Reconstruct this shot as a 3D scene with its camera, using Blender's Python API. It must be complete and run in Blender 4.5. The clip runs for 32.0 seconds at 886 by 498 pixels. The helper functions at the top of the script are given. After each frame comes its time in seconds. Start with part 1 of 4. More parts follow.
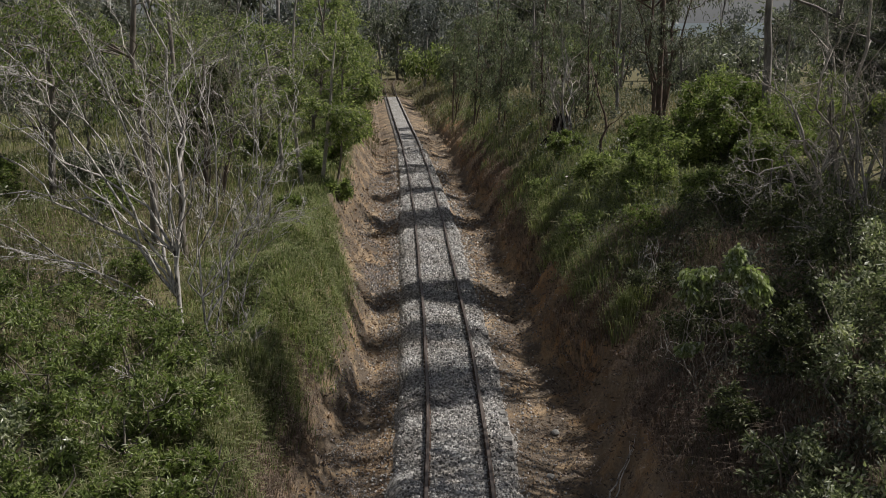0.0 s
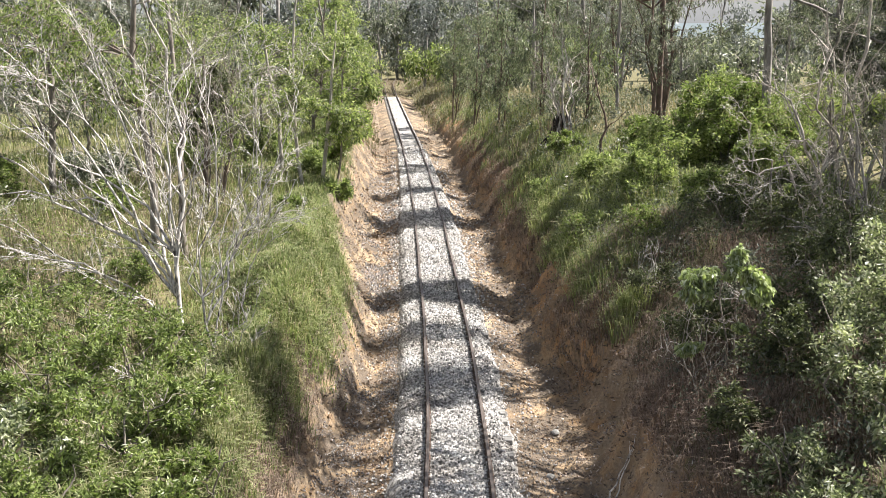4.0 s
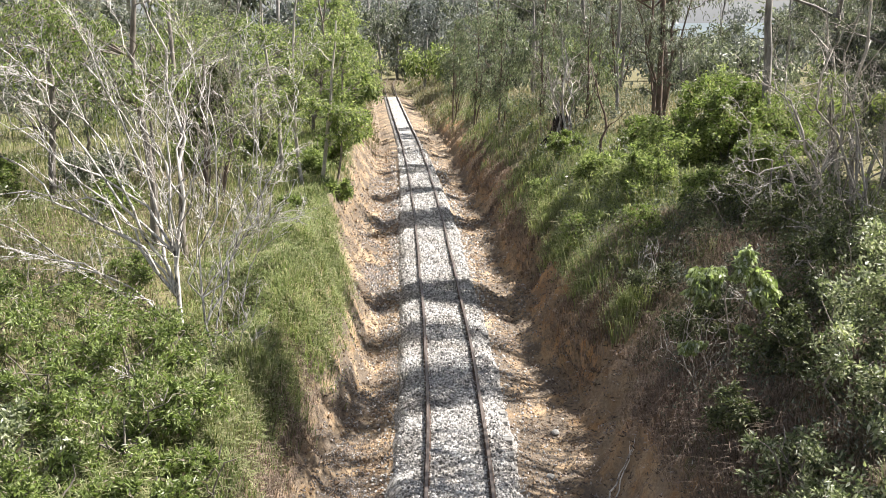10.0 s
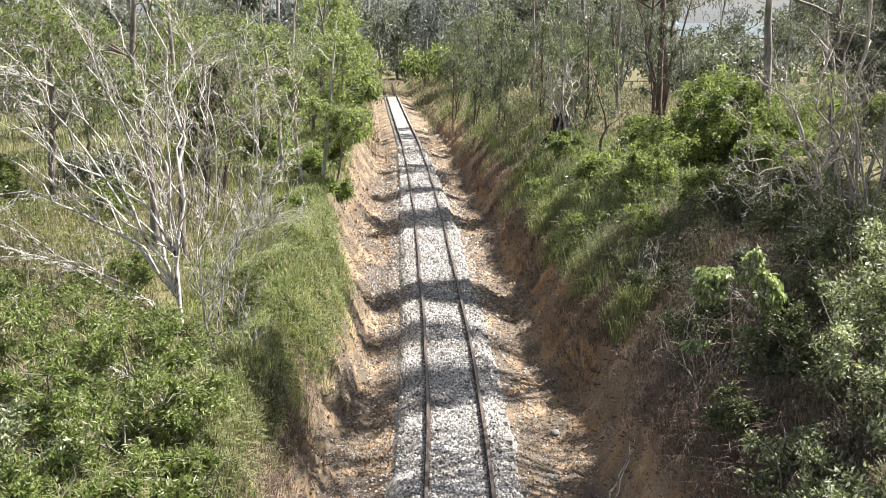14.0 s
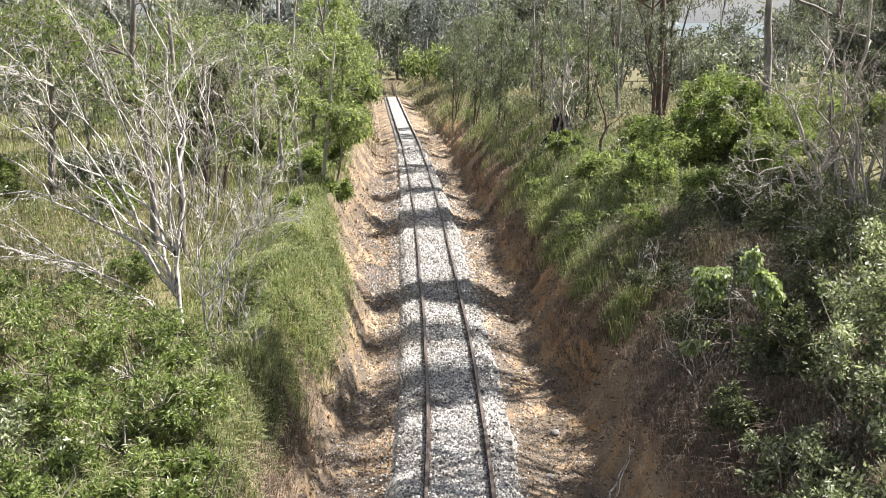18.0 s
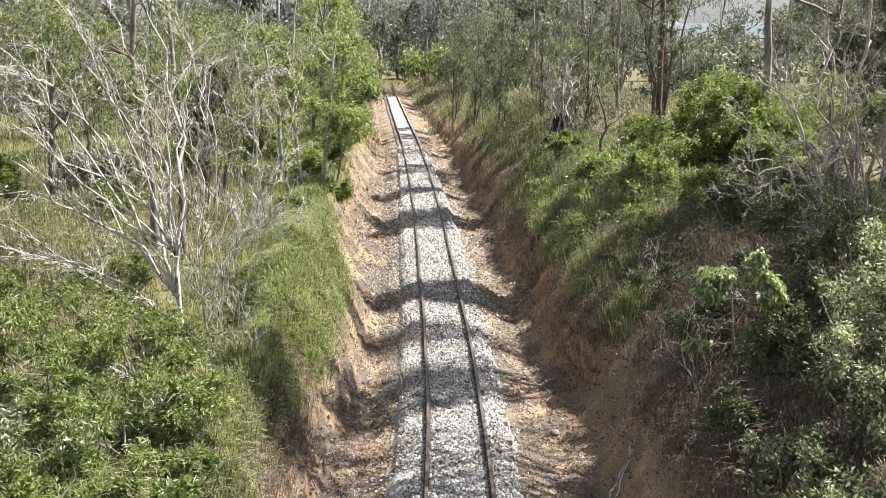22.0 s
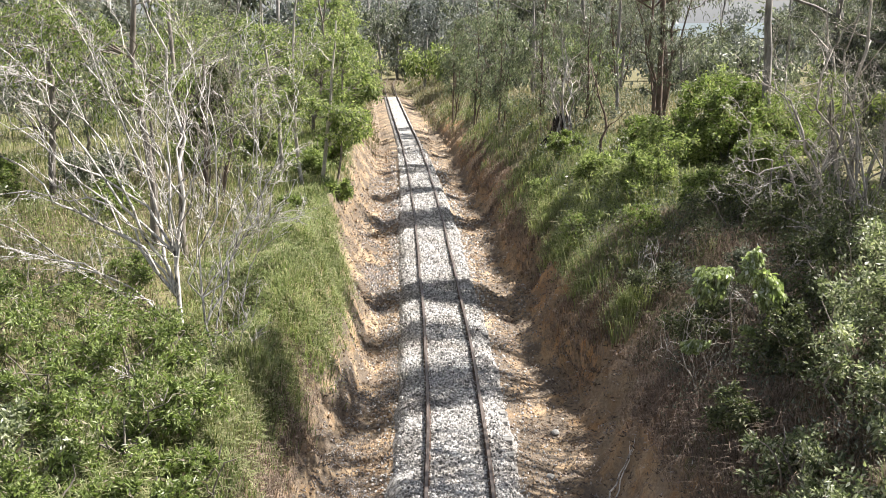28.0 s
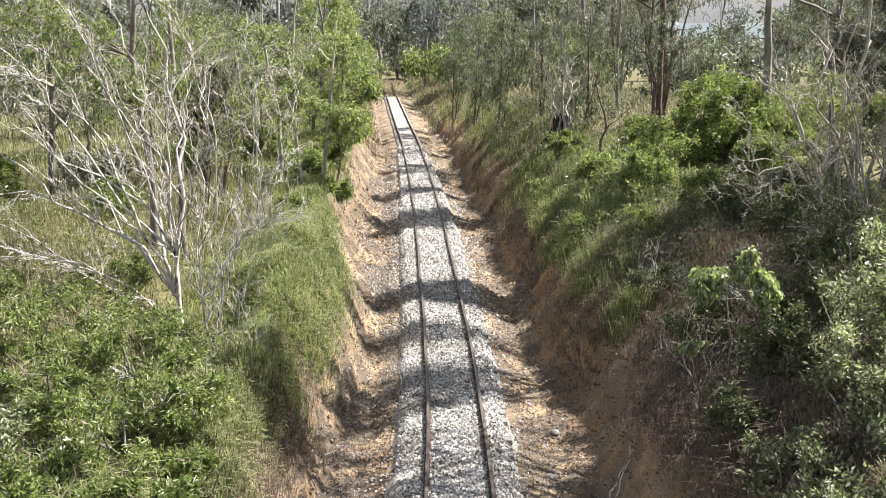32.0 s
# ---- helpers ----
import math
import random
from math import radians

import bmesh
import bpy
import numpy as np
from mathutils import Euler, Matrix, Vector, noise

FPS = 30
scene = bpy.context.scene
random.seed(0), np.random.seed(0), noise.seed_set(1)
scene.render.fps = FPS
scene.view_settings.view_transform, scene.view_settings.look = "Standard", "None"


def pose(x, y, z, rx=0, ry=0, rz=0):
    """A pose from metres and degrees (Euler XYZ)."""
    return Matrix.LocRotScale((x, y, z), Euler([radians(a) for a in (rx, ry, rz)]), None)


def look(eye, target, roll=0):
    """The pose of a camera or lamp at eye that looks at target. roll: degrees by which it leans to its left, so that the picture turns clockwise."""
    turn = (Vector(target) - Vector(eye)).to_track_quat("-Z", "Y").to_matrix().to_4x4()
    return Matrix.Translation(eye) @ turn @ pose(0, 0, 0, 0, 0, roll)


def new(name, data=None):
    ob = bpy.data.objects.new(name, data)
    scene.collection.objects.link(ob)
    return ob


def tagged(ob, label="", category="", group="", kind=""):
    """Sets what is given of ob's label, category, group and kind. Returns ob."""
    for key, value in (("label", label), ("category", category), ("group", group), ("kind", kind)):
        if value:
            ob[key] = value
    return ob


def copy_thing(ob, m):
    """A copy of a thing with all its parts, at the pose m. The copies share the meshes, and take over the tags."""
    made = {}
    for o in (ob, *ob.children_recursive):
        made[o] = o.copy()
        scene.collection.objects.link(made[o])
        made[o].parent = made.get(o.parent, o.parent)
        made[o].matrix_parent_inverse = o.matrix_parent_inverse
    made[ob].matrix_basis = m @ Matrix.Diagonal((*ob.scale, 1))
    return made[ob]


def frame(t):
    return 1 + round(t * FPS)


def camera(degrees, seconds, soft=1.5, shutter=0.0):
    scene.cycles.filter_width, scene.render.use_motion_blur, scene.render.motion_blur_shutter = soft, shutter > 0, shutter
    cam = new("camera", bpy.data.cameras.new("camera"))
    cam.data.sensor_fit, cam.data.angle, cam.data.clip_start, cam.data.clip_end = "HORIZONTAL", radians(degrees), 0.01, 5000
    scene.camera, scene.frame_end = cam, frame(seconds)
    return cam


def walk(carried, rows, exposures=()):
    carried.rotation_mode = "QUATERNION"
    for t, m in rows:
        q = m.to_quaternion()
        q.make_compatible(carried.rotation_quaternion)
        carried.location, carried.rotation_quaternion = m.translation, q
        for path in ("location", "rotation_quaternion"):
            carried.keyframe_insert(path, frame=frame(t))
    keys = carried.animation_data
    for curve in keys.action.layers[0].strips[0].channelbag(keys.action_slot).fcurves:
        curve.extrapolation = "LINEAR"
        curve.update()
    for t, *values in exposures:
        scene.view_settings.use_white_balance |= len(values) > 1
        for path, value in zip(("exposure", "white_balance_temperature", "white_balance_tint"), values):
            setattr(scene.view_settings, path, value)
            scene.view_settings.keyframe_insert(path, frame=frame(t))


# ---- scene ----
TAU = math.tau
cam = camera(50.0, 32.0, soft=0.85)
EYE = pose(0.0, 0.0, 7.3, 76.65, 0, 0)
walk(cam, [(0.0, EYE), (32.0, EYE)],
     exposures=[(0.0, -0.14), (0.2, 0.45), (0.5, 1.03), (0.8, 1.41), (1.0, 1.57), (2.0, 1.61), (32.0, 1.61)])

# ---- daylight ----
SUN_UP, SUN_TURN = radians(55), radians(72)      # height; bearing from north (+y) towards east (+x)
world = bpy.data.worlds.new("sky")
scene.world = world
world.use_nodes = True
wn = world.node_tree
sky = wn.nodes.new("ShaderNodeTexSky")
sky.sky_type, sky.sun_disc = "NISHITA", False
sky.sun_elevation, sky.sun_rotation = SUN_UP, SUN_TURN
sky.air_density, sky.dust_density, sky.ozone_density = 1.0, 2.5, 1.0
haze = wn.nodes.new("ShaderNodeMix")              # thin white cloud over the whole sky
haze.data_type = "RGBA"
haze.inputs[0].default_value, haze.inputs[7].default_value = 0.40, (8.6, 8.9, 9.6, 1)
wn.links.new(sky.outputs["Color"], haze.inputs[6])
wn.links.new(haze.outputs[2], wn.nodes["Background"].inputs["Color"])
wn.nodes["Background"].inputs["Strength"].default_value = 0.037
sun = new("sun", bpy.data.lights.new("sun", "SUN"))
sun.data.energy, sun.data.angle, sun.data.color = 5.0, radians(0.55), (1.0, 0.95, 0.87)
TO_SUN = Vector((math.cos(SUN_UP) * math.sin(SUN_TURN), math.cos(SUN_UP) * math.cos(SUN_TURN), math.sin(SUN_UP)))
sun.matrix_world = look(TO_SUN * 60, (0, 0, 0))


# ---- materials ----
def material(name):
    m = bpy.data.materials.new(name)
    m.use_nodes = True
    t = m.node_tree
    return m, t, t.nodes["Principled BSDF"]


def node(t, kind, **sets):
    n = t.nodes.new("ShaderNode" + kind)
    for k, v in sets.items():
        n.inputs[k.replace("_", " ")].default_value = v
    return n


def ramp(t, source, *stops):
    n = t.nodes.new("ShaderNodeValToRGB")
    e = n.color_ramp.elements
    e[0].position, e[0].color = stops[0][0], (*stops[0][1], 1)
    e[1].position, e[1].color = stops[-1][0], (*stops[-1][1], 1)
    for p, c in stops[1:-1]:
        e.new(p).color = (*c, 1)
    t.links.new(source, n.inputs["Fac"])
    return n.outputs["Color"]


def mix(t, fac, a, b, kind="MIX"):
    n = t.nodes.new("ShaderNodeMix")
    n.data_type, n.blend_type = "RGBA", kind
    for socket, v in ((n.inputs[0], fac), (n.inputs[6], a), (n.inputs[7], b)):
        if isinstance(v, (int, float)):
            socket.default_value = v
        elif isinstance(v, tuple):
            socket.default_value = (*v, 1)
        else:
            t.links.new(v, socket)
    return n.outputs[2]


def noise_at(t, scale, detail=6, rough=0.6, stretch=None):
    c = t.nodes.new("ShaderNodeTexCoord")
    n = node(t, "TexNoise", Scale=scale, Detail=detail, Roughness=rough)
    if stretch:
        mp = t.nodes.new("ShaderNodeMapping")
        mp.inputs["Scale"].default_value = stretch
        t.links.new(c.outputs["Object"], mp.inputs["Vector"])
        t.links.new(mp.outputs["Vector"], n.inputs["Vector"])
    else:
        t.links.new(c.outputs["Object"], n.inputs["Vector"])
    return n.outputs["Fac"]


def bump(t, bsdf, height, strength, distance=0.02):
    b = node(t, "Bump", Strength=strength, Distance=distance)
    t.links.new(height, b.inputs["Height"])
    t.links.new(b.outputs["Normal"], bsdf.inputs["Normal"])


def leaf_material(name, stops, rough=0.45, through_light=0.35, tint=(1.13, 1.24, 0.76)):
    """Leaf or blade: each one has its own hue, and light shines through."""
    m, t, p = material(name)
    g = t.nodes.new("ShaderNodeNewGeometry")
    col = ramp(t, g.outputs["Random Per Island"], *[(at, (c[0] * 0.98, c[1] * 0.985, c[2] * 1.42)) for at, c in stops])
    big = ramp(t, noise_at(t, 0.9, 3), (0.3, (0.72, 0.74, 0.7)), (0.7, (1.18, 1.14, 1.05)))
    col = mix(t, 1.0, col, big, "MULTIPLY")
    t.links.new(col, p.inputs["Base Color"])
    p.inputs["Roughness"].default_value = rough
    p.inputs["Specular IOR Level"].default_value = 0.45
    tr = t.nodes.new("ShaderNodeBsdfTranslucent")
    t.links.new(mix(t, 1.0, col, tint, "MULTIPLY"), tr.inputs["Color"])
    ms = node(t, "MixShader", Fac=through_light)
    t.links.new(p.outputs["BSDF"], ms.inputs[1])
    t.links.new(tr.outputs["BSDF"], ms.inputs[2])
    t.links.new(ms.outputs["Shader"], t.nodes["Material Output"].inputs["Surface"])
    return m


def bark_material(name, dark, pale, scale=9.0, low=0.35, high=0.65):
    m, t, p = material(name)
    n = noise_at(t, scale, 8, 0.65, (1.0, 1.0, 0.28))
    col = ramp(t, n, (low, dark), (high, pale))
    col = mix(t, 1.0, col, ramp(t, noise_at(t, 1.7, 3), (0.3, (0.7, 0.7, 0.7)), (0.7, (1.15, 1.12, 1.1))), "MULTIPLY")
    t.links.new(col, p.inputs["Base Color"])
    p.inputs["Roughness"].default_value = 0.85
    bump(t, p, n, 0.6, 0.02)
    return m


def soil_material():
    m, t, p = material("ochre cutting soil")
    fine, mid, big = noise_at(t, 16, 8, 0.7), noise_at(t, 2.6, 6, 0.65), noise_at(t, 0.45, 4)
    soil = ramp(t, mid, (0.30, (0.17, 0.118, 0.068)), (0.46, (0.345, 0.265, 0.175)), (0.64, (0.51, 0.42, 0.30)))
    east = t.nodes.new("ShaderNodeAttribute")
    east.attribute_name = "red_earth"
    warm = t.nodes.new("ShaderNodeMath")
    warm.operation = "MULTIPLY"
    t.links.new(ramp(t, big, (0.36, (0.15, 0.15, 0.15)), (0.58, (1, 1, 1))), warm.inputs[0])
    t.links.new(east.outputs["Fac"], warm.inputs[1])
    red = mix(t, warm.outputs[0], soil, mix(t, 0.72, soil, (0.48, 0.255, 0.10)))
    grain = mix(t, 1.0, red, ramp(t, fine, (0.28, (0.55, 0.52, 0.5)), (0.62, (1.12, 1.1, 1.08))), "MULTIPLY")
    # grey-brown crumbs and litter that gather in drifts
    drift = ramp(t, noise_at(t, 1.3, 9, 0.72), (0.41, (0, 0, 0)), (0.52, (1, 1, 1)))
    less = t.nodes.new("ShaderNodeMath")
    less.operation = "MULTIPLY_ADD"
    t.links.new(east.outputs["Fac"], less.inputs[0])
    less.inputs[1].default_value, less.inputs[2].default_value = -0.5, 1.1
    thin = t.nodes.new("ShaderNodeMath")
    thin.operation, thin.use_clamp = "MULTIPLY", True
    t.links.new(drift, thin.inputs[0])
    t.links.new(less.outputs[0], thin.inputs[1])
    dirt = mix(t, thin.outputs[0], grain, mix(t, fine, (0.045, 0.034, 0.027), (0.20, 0.155, 0.115)))
    turf = ramp(t, noise_at(t, 7.0, 8, 0.7), (0.3, (0.045, 0.042, 0.02)), (0.5, (0.11, 0.10, 0.045)), (0.7, (0.20, 0.165, 0.085)))
    a = t.nodes.new("ShaderNodeAttribute")
    a.attribute_name = "cover"
    edge = t.nodes.new("ShaderNodeMath")
    edge.operation = "MULTIPLY_ADD"
    t.links.new(noise_at(t, 5.0, 8, 0.75), edge.inputs[0])
    edge.inputs[1].default_value = 1.6 / 2.6
    share = t.nodes.new("ShaderNodeMath")
    share.operation = "DIVIDE"
    t.links.new(a.outputs["Fac"], share.inputs[0])
    share.inputs[1].default_value = 2.6
    t.links.new(share.outputs[0], edge.inputs[2])
    t.links.new(mix(t, ramp(t, edge.outputs[0], (1.15 / 2.6, (0, 0, 0)), (1.45 / 2.6, (1, 1, 1))), dirt, turf), p.inputs["Base Color"])
    p.inputs["Roughness"].default_value = 0.95
    bump(t, p, fine, 0.9, 0.05)
    return m


def ballast_material(name, bed):
    """Crushed grey stone: bed is the sheet between the loose stones."""
    m, t, p = material(name)
    if bed:
        c = t.nodes.new("ShaderNodeTexCoord")
        v = node(t, "TexVoronoi", Scale=19.0)
        t.links.new(c.outputs["Object"], v.inputs["Vector"])
        col = ramp(t, v.outputs["Color"], (0.1, (0.20, 0.197, 0.197)), (0.5, (0.40, 0.397, 0.397)), (0.9, (0.60, 0.595, 0.595)))
        col = mix(t, 1.0, col, ramp(t, v.outputs["Distance"], (0.35, (1, 1, 1)), (0.75, (0.3, 0.28, 0.26))), "MULTIPLY")
        bump(t, p, v.outputs["Distance"], -1.0, 0.05)
    else:
        g = t.nodes.new("ShaderNodeNewGeometry")
        col = ramp(t, g.outputs["Random Per Island"], (0.0, (0.09, 0.088, 0.086)), (0.35, (0.26, 0.257, 0.255)), (0.7, (0.50, 0.495, 0.495)), (1.0, (0.70, 0.69, 0.685)))
    col = mix(t, 1.0, col, ramp(t, noise_at(t, 1.1, 5), (0.35, (0.72, 0.68, 0.64)), (0.65, (1.1, 1.1, 1.1))), "MULTIPLY")
    t.links.new(col, p.inputs["Base Color"])
    p.inputs["Roughness"].default_value = 0.9
    return m


def plain_rough(name, dark, pale, scale, rough=0.8, metal=0.0, stretch=None):
    m, t, p = material(name)
    n = noise_at(t, scale, 7, 0.65, stretch)
    t.links.new(ramp(t, n, (0.35, dark), (0.65, pale)), p.inputs["Base Color"])
    p.inputs["Roughness"].default_value, p.inputs["Metallic"].default_value = rough, metal
    bump(t, p, n, 0.4, 0.01)
    return m


SOIL = soil_material()
BED, STONE = ballast_material("ballast bed", True), ballast_material("ballast stone", False)
RAIL_TOP = plain_rough("worn rail head", (0.07, 0.055, 0.05), (0.19, 0.16, 0.145), 14, 0.5, 0.5, (1, 0.1, 1))
RAIL_RUST = plain_rough("rusty rail", (0.035, 0.02, 0.014), (0.10, 0.06, 0.042), 22, 0.85)
TIMBER = plain_rough("grey weathered sleeper", (0.11, 0.105, 0.10), (0.29, 0.285, 0.275), 18, 0.9, 0, (0.15, 1, 1))
DEAD = bark_material("bleached dead wood", (0.055, 0.048, 0.045), (0.55, 0.53, 0.51), 13, 0.37, 0.51)
GREYWOOD = bark_material("pale grey twisted wood", (0.12, 0.105, 0.095), (0.50, 0.47, 0.44), 8, 0.34, 0.56)
TWIG = bark_material("grey twig", (0.10, 0.085, 0.07), (0.30, 0.27, 0.24), 9)
GUM = bark_material("smooth grey gum bark", (0.11, 0.10, 0.098), (0.36, 0.345, 0.335), 4.5)
BROWN = bark_material("rough brown bark", (0.055, 0.04, 0.032), (0.19, 0.14, 0.115), 8)
PALE = bark_material("pale thin trunk", (0.24, 0.22, 0.19), (0.58, 0.55, 0.50), 5)

LUSH = leaf_material("bright green leaf", [(0.0, (0.055, 0.070, 0.020)), (0.35, (0.15, 0.200, 0.045)), (0.75, (0.275, 0.34, 0.088)), (0.9, (0.38, 0.40, 0.17)), (0.95, (0.24, 0.17, 0.11)), (1.0, (0.46, 0.46, 0.28))], 0.42, 0.45)
FRESH = leaf_material("yellow green leaf", [(0.0, (0.072, 0.102, 0.032)), (0.5, (0.215, 0.272, 0.078)), (0.9, (0.40, 0.44, 0.16)), (1.0, (0.56, 0.58, 0.33))], 0.5, 0.55, (1.2, 1.28, 0.78))
OLIVE = leaf_material("olive gum leaf", [(0.0, (0.055, 0.063, 0.040)), (0.45, (0.145, 0.162, 0.098)), (0.85, (0.265, 0.278, 0.175)), (1.0, (0.45, 0.44, 0.33))], 0.42, 0.38)
GREYLEAF = leaf_material("grey green leaf", [(0.0, (0.065, 0.078, 0.045)), (0.5, (0.180, 0.205, 0.108)), (1.0, (0.40, 0.42, 0.27))], 0.5, 0.25, (1.05, 1.12, 0.75))
# a green leaf with deep shade put into its colour
SHADELEAF = leaf_material("green leaf darkened for shade", [(0.0, (0.035, 0.040, 0.018)), (0.5, (0.086, 0.106, 0.034)), (0.9, (0.15, 0.17, 0.055)), (1.0, (0.24, 0.22, 0.14))], 0.65, 0.25)
SILVER = leaf_material("pale waxy leaf", [(0.0, (0.04, 0.058, 0.022)), (0.35, (0.15, 0.18, 0.07)), (0.7, (0.36, 0.385, 0.18)), (1.0, (0.62, 0.62, 0.42))], 0.34, 0.40)
PALELEAF = leaf_material("pale lime leaf", [(0.0, (0.12, 0.15, 0.05)), (0.4, (0.28, 0.34, 0.11)), (0.75, (0.42, 0.47, 0.20)), (1.0, (0.70, 0.71, 0.54))], 0.36, 0.5)
FAR = leaf_material("distant grey green leaf", [(0.0, (0.10, 0.115, 0.085)), (0.5, (0.22, 0.24, 0.17)), (1.0, (0.37, 0.385, 0.29))], 0.6, 0.2, (1.0, 1.08, 0.8))
GRASS = leaf_material("green grass blade", [(0.0, (0.075, 0.10, 0.028)), (0.45, (0.18, 0.225, 0.068)), (0.8, (0.29, 0.315, 0.12)), (0.9, (0.30, 0.27, 0.12)), (1.0, (0.42, 0.36, 0.2))], 0.55, 0.4)
MOUND = leaf_material("soft fresh grass blade", [(0.0, (0.10, 0.125, 0.038)), (0.45, (0.23, 0.275, 0.085)), (0.75, (0.34, 0.37, 0.14)), (0.9, (0.40, 0.36, 0.18)), (1.0, (0.52, 0.46, 0.28))], 0.6, 0.45)
LIME = leaf_material("lime green grass blade", [(0.0, (0.12, 0.15, 0.045)), (0.5, (0.29, 0.33, 0.11)), (0.85, (0.42, 0.43, 0.19)), (1.0, (0.56, 0.52, 0.30))], 0.5, 0.5)
FRESHGRASS = leaf_material("pale green grass blade", [(0.0, (0.11, 0.13, 0.042)), (0.45, (0.22, 0.245, 0.085)), (0.8, (0.33, 0.33, 0.14)), (1.0, (0.47, 0.41, 0.25))], 0.55, 0.4)
MIXED = leaf_material("half dry grass blade", [(0.0, (0.10, 0.115, 0.042)), (0.4, (0.19, 0.195, 0.08)), (0.7, (0.29, 0.25, 0.135)), (1.0, (0.43, 0.36, 0.23))], 0.6, 0.35, (1.1, 1.1, 0.7))
DRY = leaf_material("dry straw blade", [(0.0, (0.11, 0.082, 0.050)), (0.5, (0.22, 0.165, 0.098)), (1.0, (0.40, 0.32, 0.20))], 0.7, 0.3, (1.05, 1.0, 0.8))
NEEDLE = leaf_material("fine green needle leaf", [(0.0, (0.055, 0.070, 0.036)), (0.45, (0.175, 0.215, 0.10)), (0.85, (0.31, 0.35, 0.17)), (1.0, (0.45, 0.45, 0.30))], 0.45, 0.32)
SPILL = leaf_material("dark grey gravel", [(0.0, (0.08, 0.072, 0.050)), (0.5, (0.18, 0.165, 0.118)), (1.0, (0.38, 0.36, 0.26))], 0.9, 0.0, (1, 1, 1))
CLOD = leaf_material("earth clod", [(0.0, (0.10, 0.07, 0.036)), (0.3, (0.17, 0.115, 0.055)), (0.65, (0.26, 0.185, 0.092)), (0.9, (0.38, 0.29, 0.155)), (1.0, (0.44, 0.38, 0.24))], 0.95, 0.0, (1, 1, 1))
LITTER = leaf_material("leaf litter", [(0.0, (0.05, 0.037, 0.024)), (0.5, (0.13, 0.097, 0.058)), (0.8, (0.26, 0.21, 0.135)), (1.0, (0.48, 0.43, 0.30))], 0.85, 0.05, (1, 1, 1))


# ---- mesh tools ----
def mesh_of(name, verts, faces, mat, smooth=False):
    """A mesh from arrays: verts (n, 3), faces (m, k)."""
    me = bpy.data.meshes.new(name)
    v, f = np.asarray(verts, np.float32), np.asarray(faces, np.int32)
    k = f.shape[1]
    me.vertices.add(len(v))
    me.vertices.foreach_set("co", v.ravel())
    me.loops.add(f.size)
    me.loops.foreach_set("vertex_index", f.ravel())
    me.polygons.add(len(f))
    me.polygons.foreach_set("loop_start", np.arange(0, f.size, k, dtype=np.int32))
    me.polygons.foreach_set("use_smooth", np.full(len(f), smooth))
    me.update(calc_edges=True)
    me.materials.append(mat)
    return me


def part_mesh(name, me, parent, at=(0, 0, 0), label=""):
    ob = new(name, me)
    ob.parent = parent
    ob.location = at
    return tagged(ob, label)


def part(name, bm, mat, parent, label=""):
    me = bpy.data.meshes.new(name)
    bm.to_mesh(me)
    bm.free()
    me.materials.append(mat)
    return part_mesh(name, me, parent, label=label)


def unit(a):
    return a / np.maximum(np.linalg.norm(a, axis=-1, keepdims=True), 1e-9)


def tubes(paths, sides=5):
    """Tapered tubes along paths [(points (m, 3), radii (m,)), ...]: verts and quads."""
    vs, fs, base, starts = [], [], 0, []
    for pts, rad, *parent in paths:
        pts = np.asarray(pts, float)
        n = len(pts)
        ahead = unit(np.gradient(pts, axis=0))
        side = unit(np.cross(ahead, (0.31, 0.87, 0.38)))
        up = np.cross(ahead, side)
        k = sides if max(rad) > 0.012 else 3
        a = np.arange(k) * TAU / k
        ring = pts[:, None] + np.asarray(rad)[:, None, None] * (np.cos(a)[None, :, None] * side[:, None] + np.sin(a)[None, :, None] * up[:, None])
        vs.append(ring.reshape(-1, 3))
        i, j = np.meshgrid(np.arange(n - 1), np.arange(k), indexing="ij")
        q = np.stack([i * k + j, i * k + (j + 1) % k, (i + 1) * k + (j + 1) % k, (i + 1) * k + j], -1).reshape(-1, 4)
        fs.append(q + base)
        if parent:                      # knit a side twig to the ring that it grows from
            b, kp = starts[parent[0]]
            o = b + parent[1] * kp
            fs.append(np.array([[base, base + 1, o + 1, o]]))
        starts.append((base, k))
        base += n * k
    return np.concatenate(vs), np.concatenate(fs)


def bent(rng, a, b, n, wander, sag=0.0):
    """A crooked line from a to b with n steps; sag lifts (+) or drops (-) its middle."""
    a, b = np.asarray(a, float), np.asarray(b, float)
    t = np.linspace(0, 1, n + 1)[:, None]
    kink = np.cumsum(rng.normal(0, 1, (n + 1, 3)), axis=0)
    kink -= kink[:1] + t * (kink[-1:] - kink[:1])
    size = np.linalg.norm(b - a) * wander / max(1.0, math.sqrt(n))
    return a + (b - a) * t + kink * size + np.array([0, 0, 1]) * (sag * np.linalg.norm(b - a) * 4 * t * (1 - t))


def leaf_sheets(rng, at, way, length, width):
    """One folded four-cornered leaf at each place, pointing along way."""
    n = len(at)
    way = unit(way)
    side = unit(np.cross(way, rng.normal(0, 1, (n, 3))))
    nor = np.cross(way, side)
    L = length * rng.uniform(0.55, 1.25, (n, 1))
    W = width * rng.uniform(0.7, 1.2, (n, 1)) * 0.5
    v = np.empty((n, 4, 3))
    v[:, 0] = at
    v[:, 1] = at + way * L * 0.45 + side * W + nor * W * 0.35
    v[:, 2] = at + way * L - nor * L * 0.12
    v[:, 3] = at + way * L * 0.45 - side * W + nor * W * 0.35
    return v.reshape(-1, 3), np.arange(4 * n).reshape(n, 4)


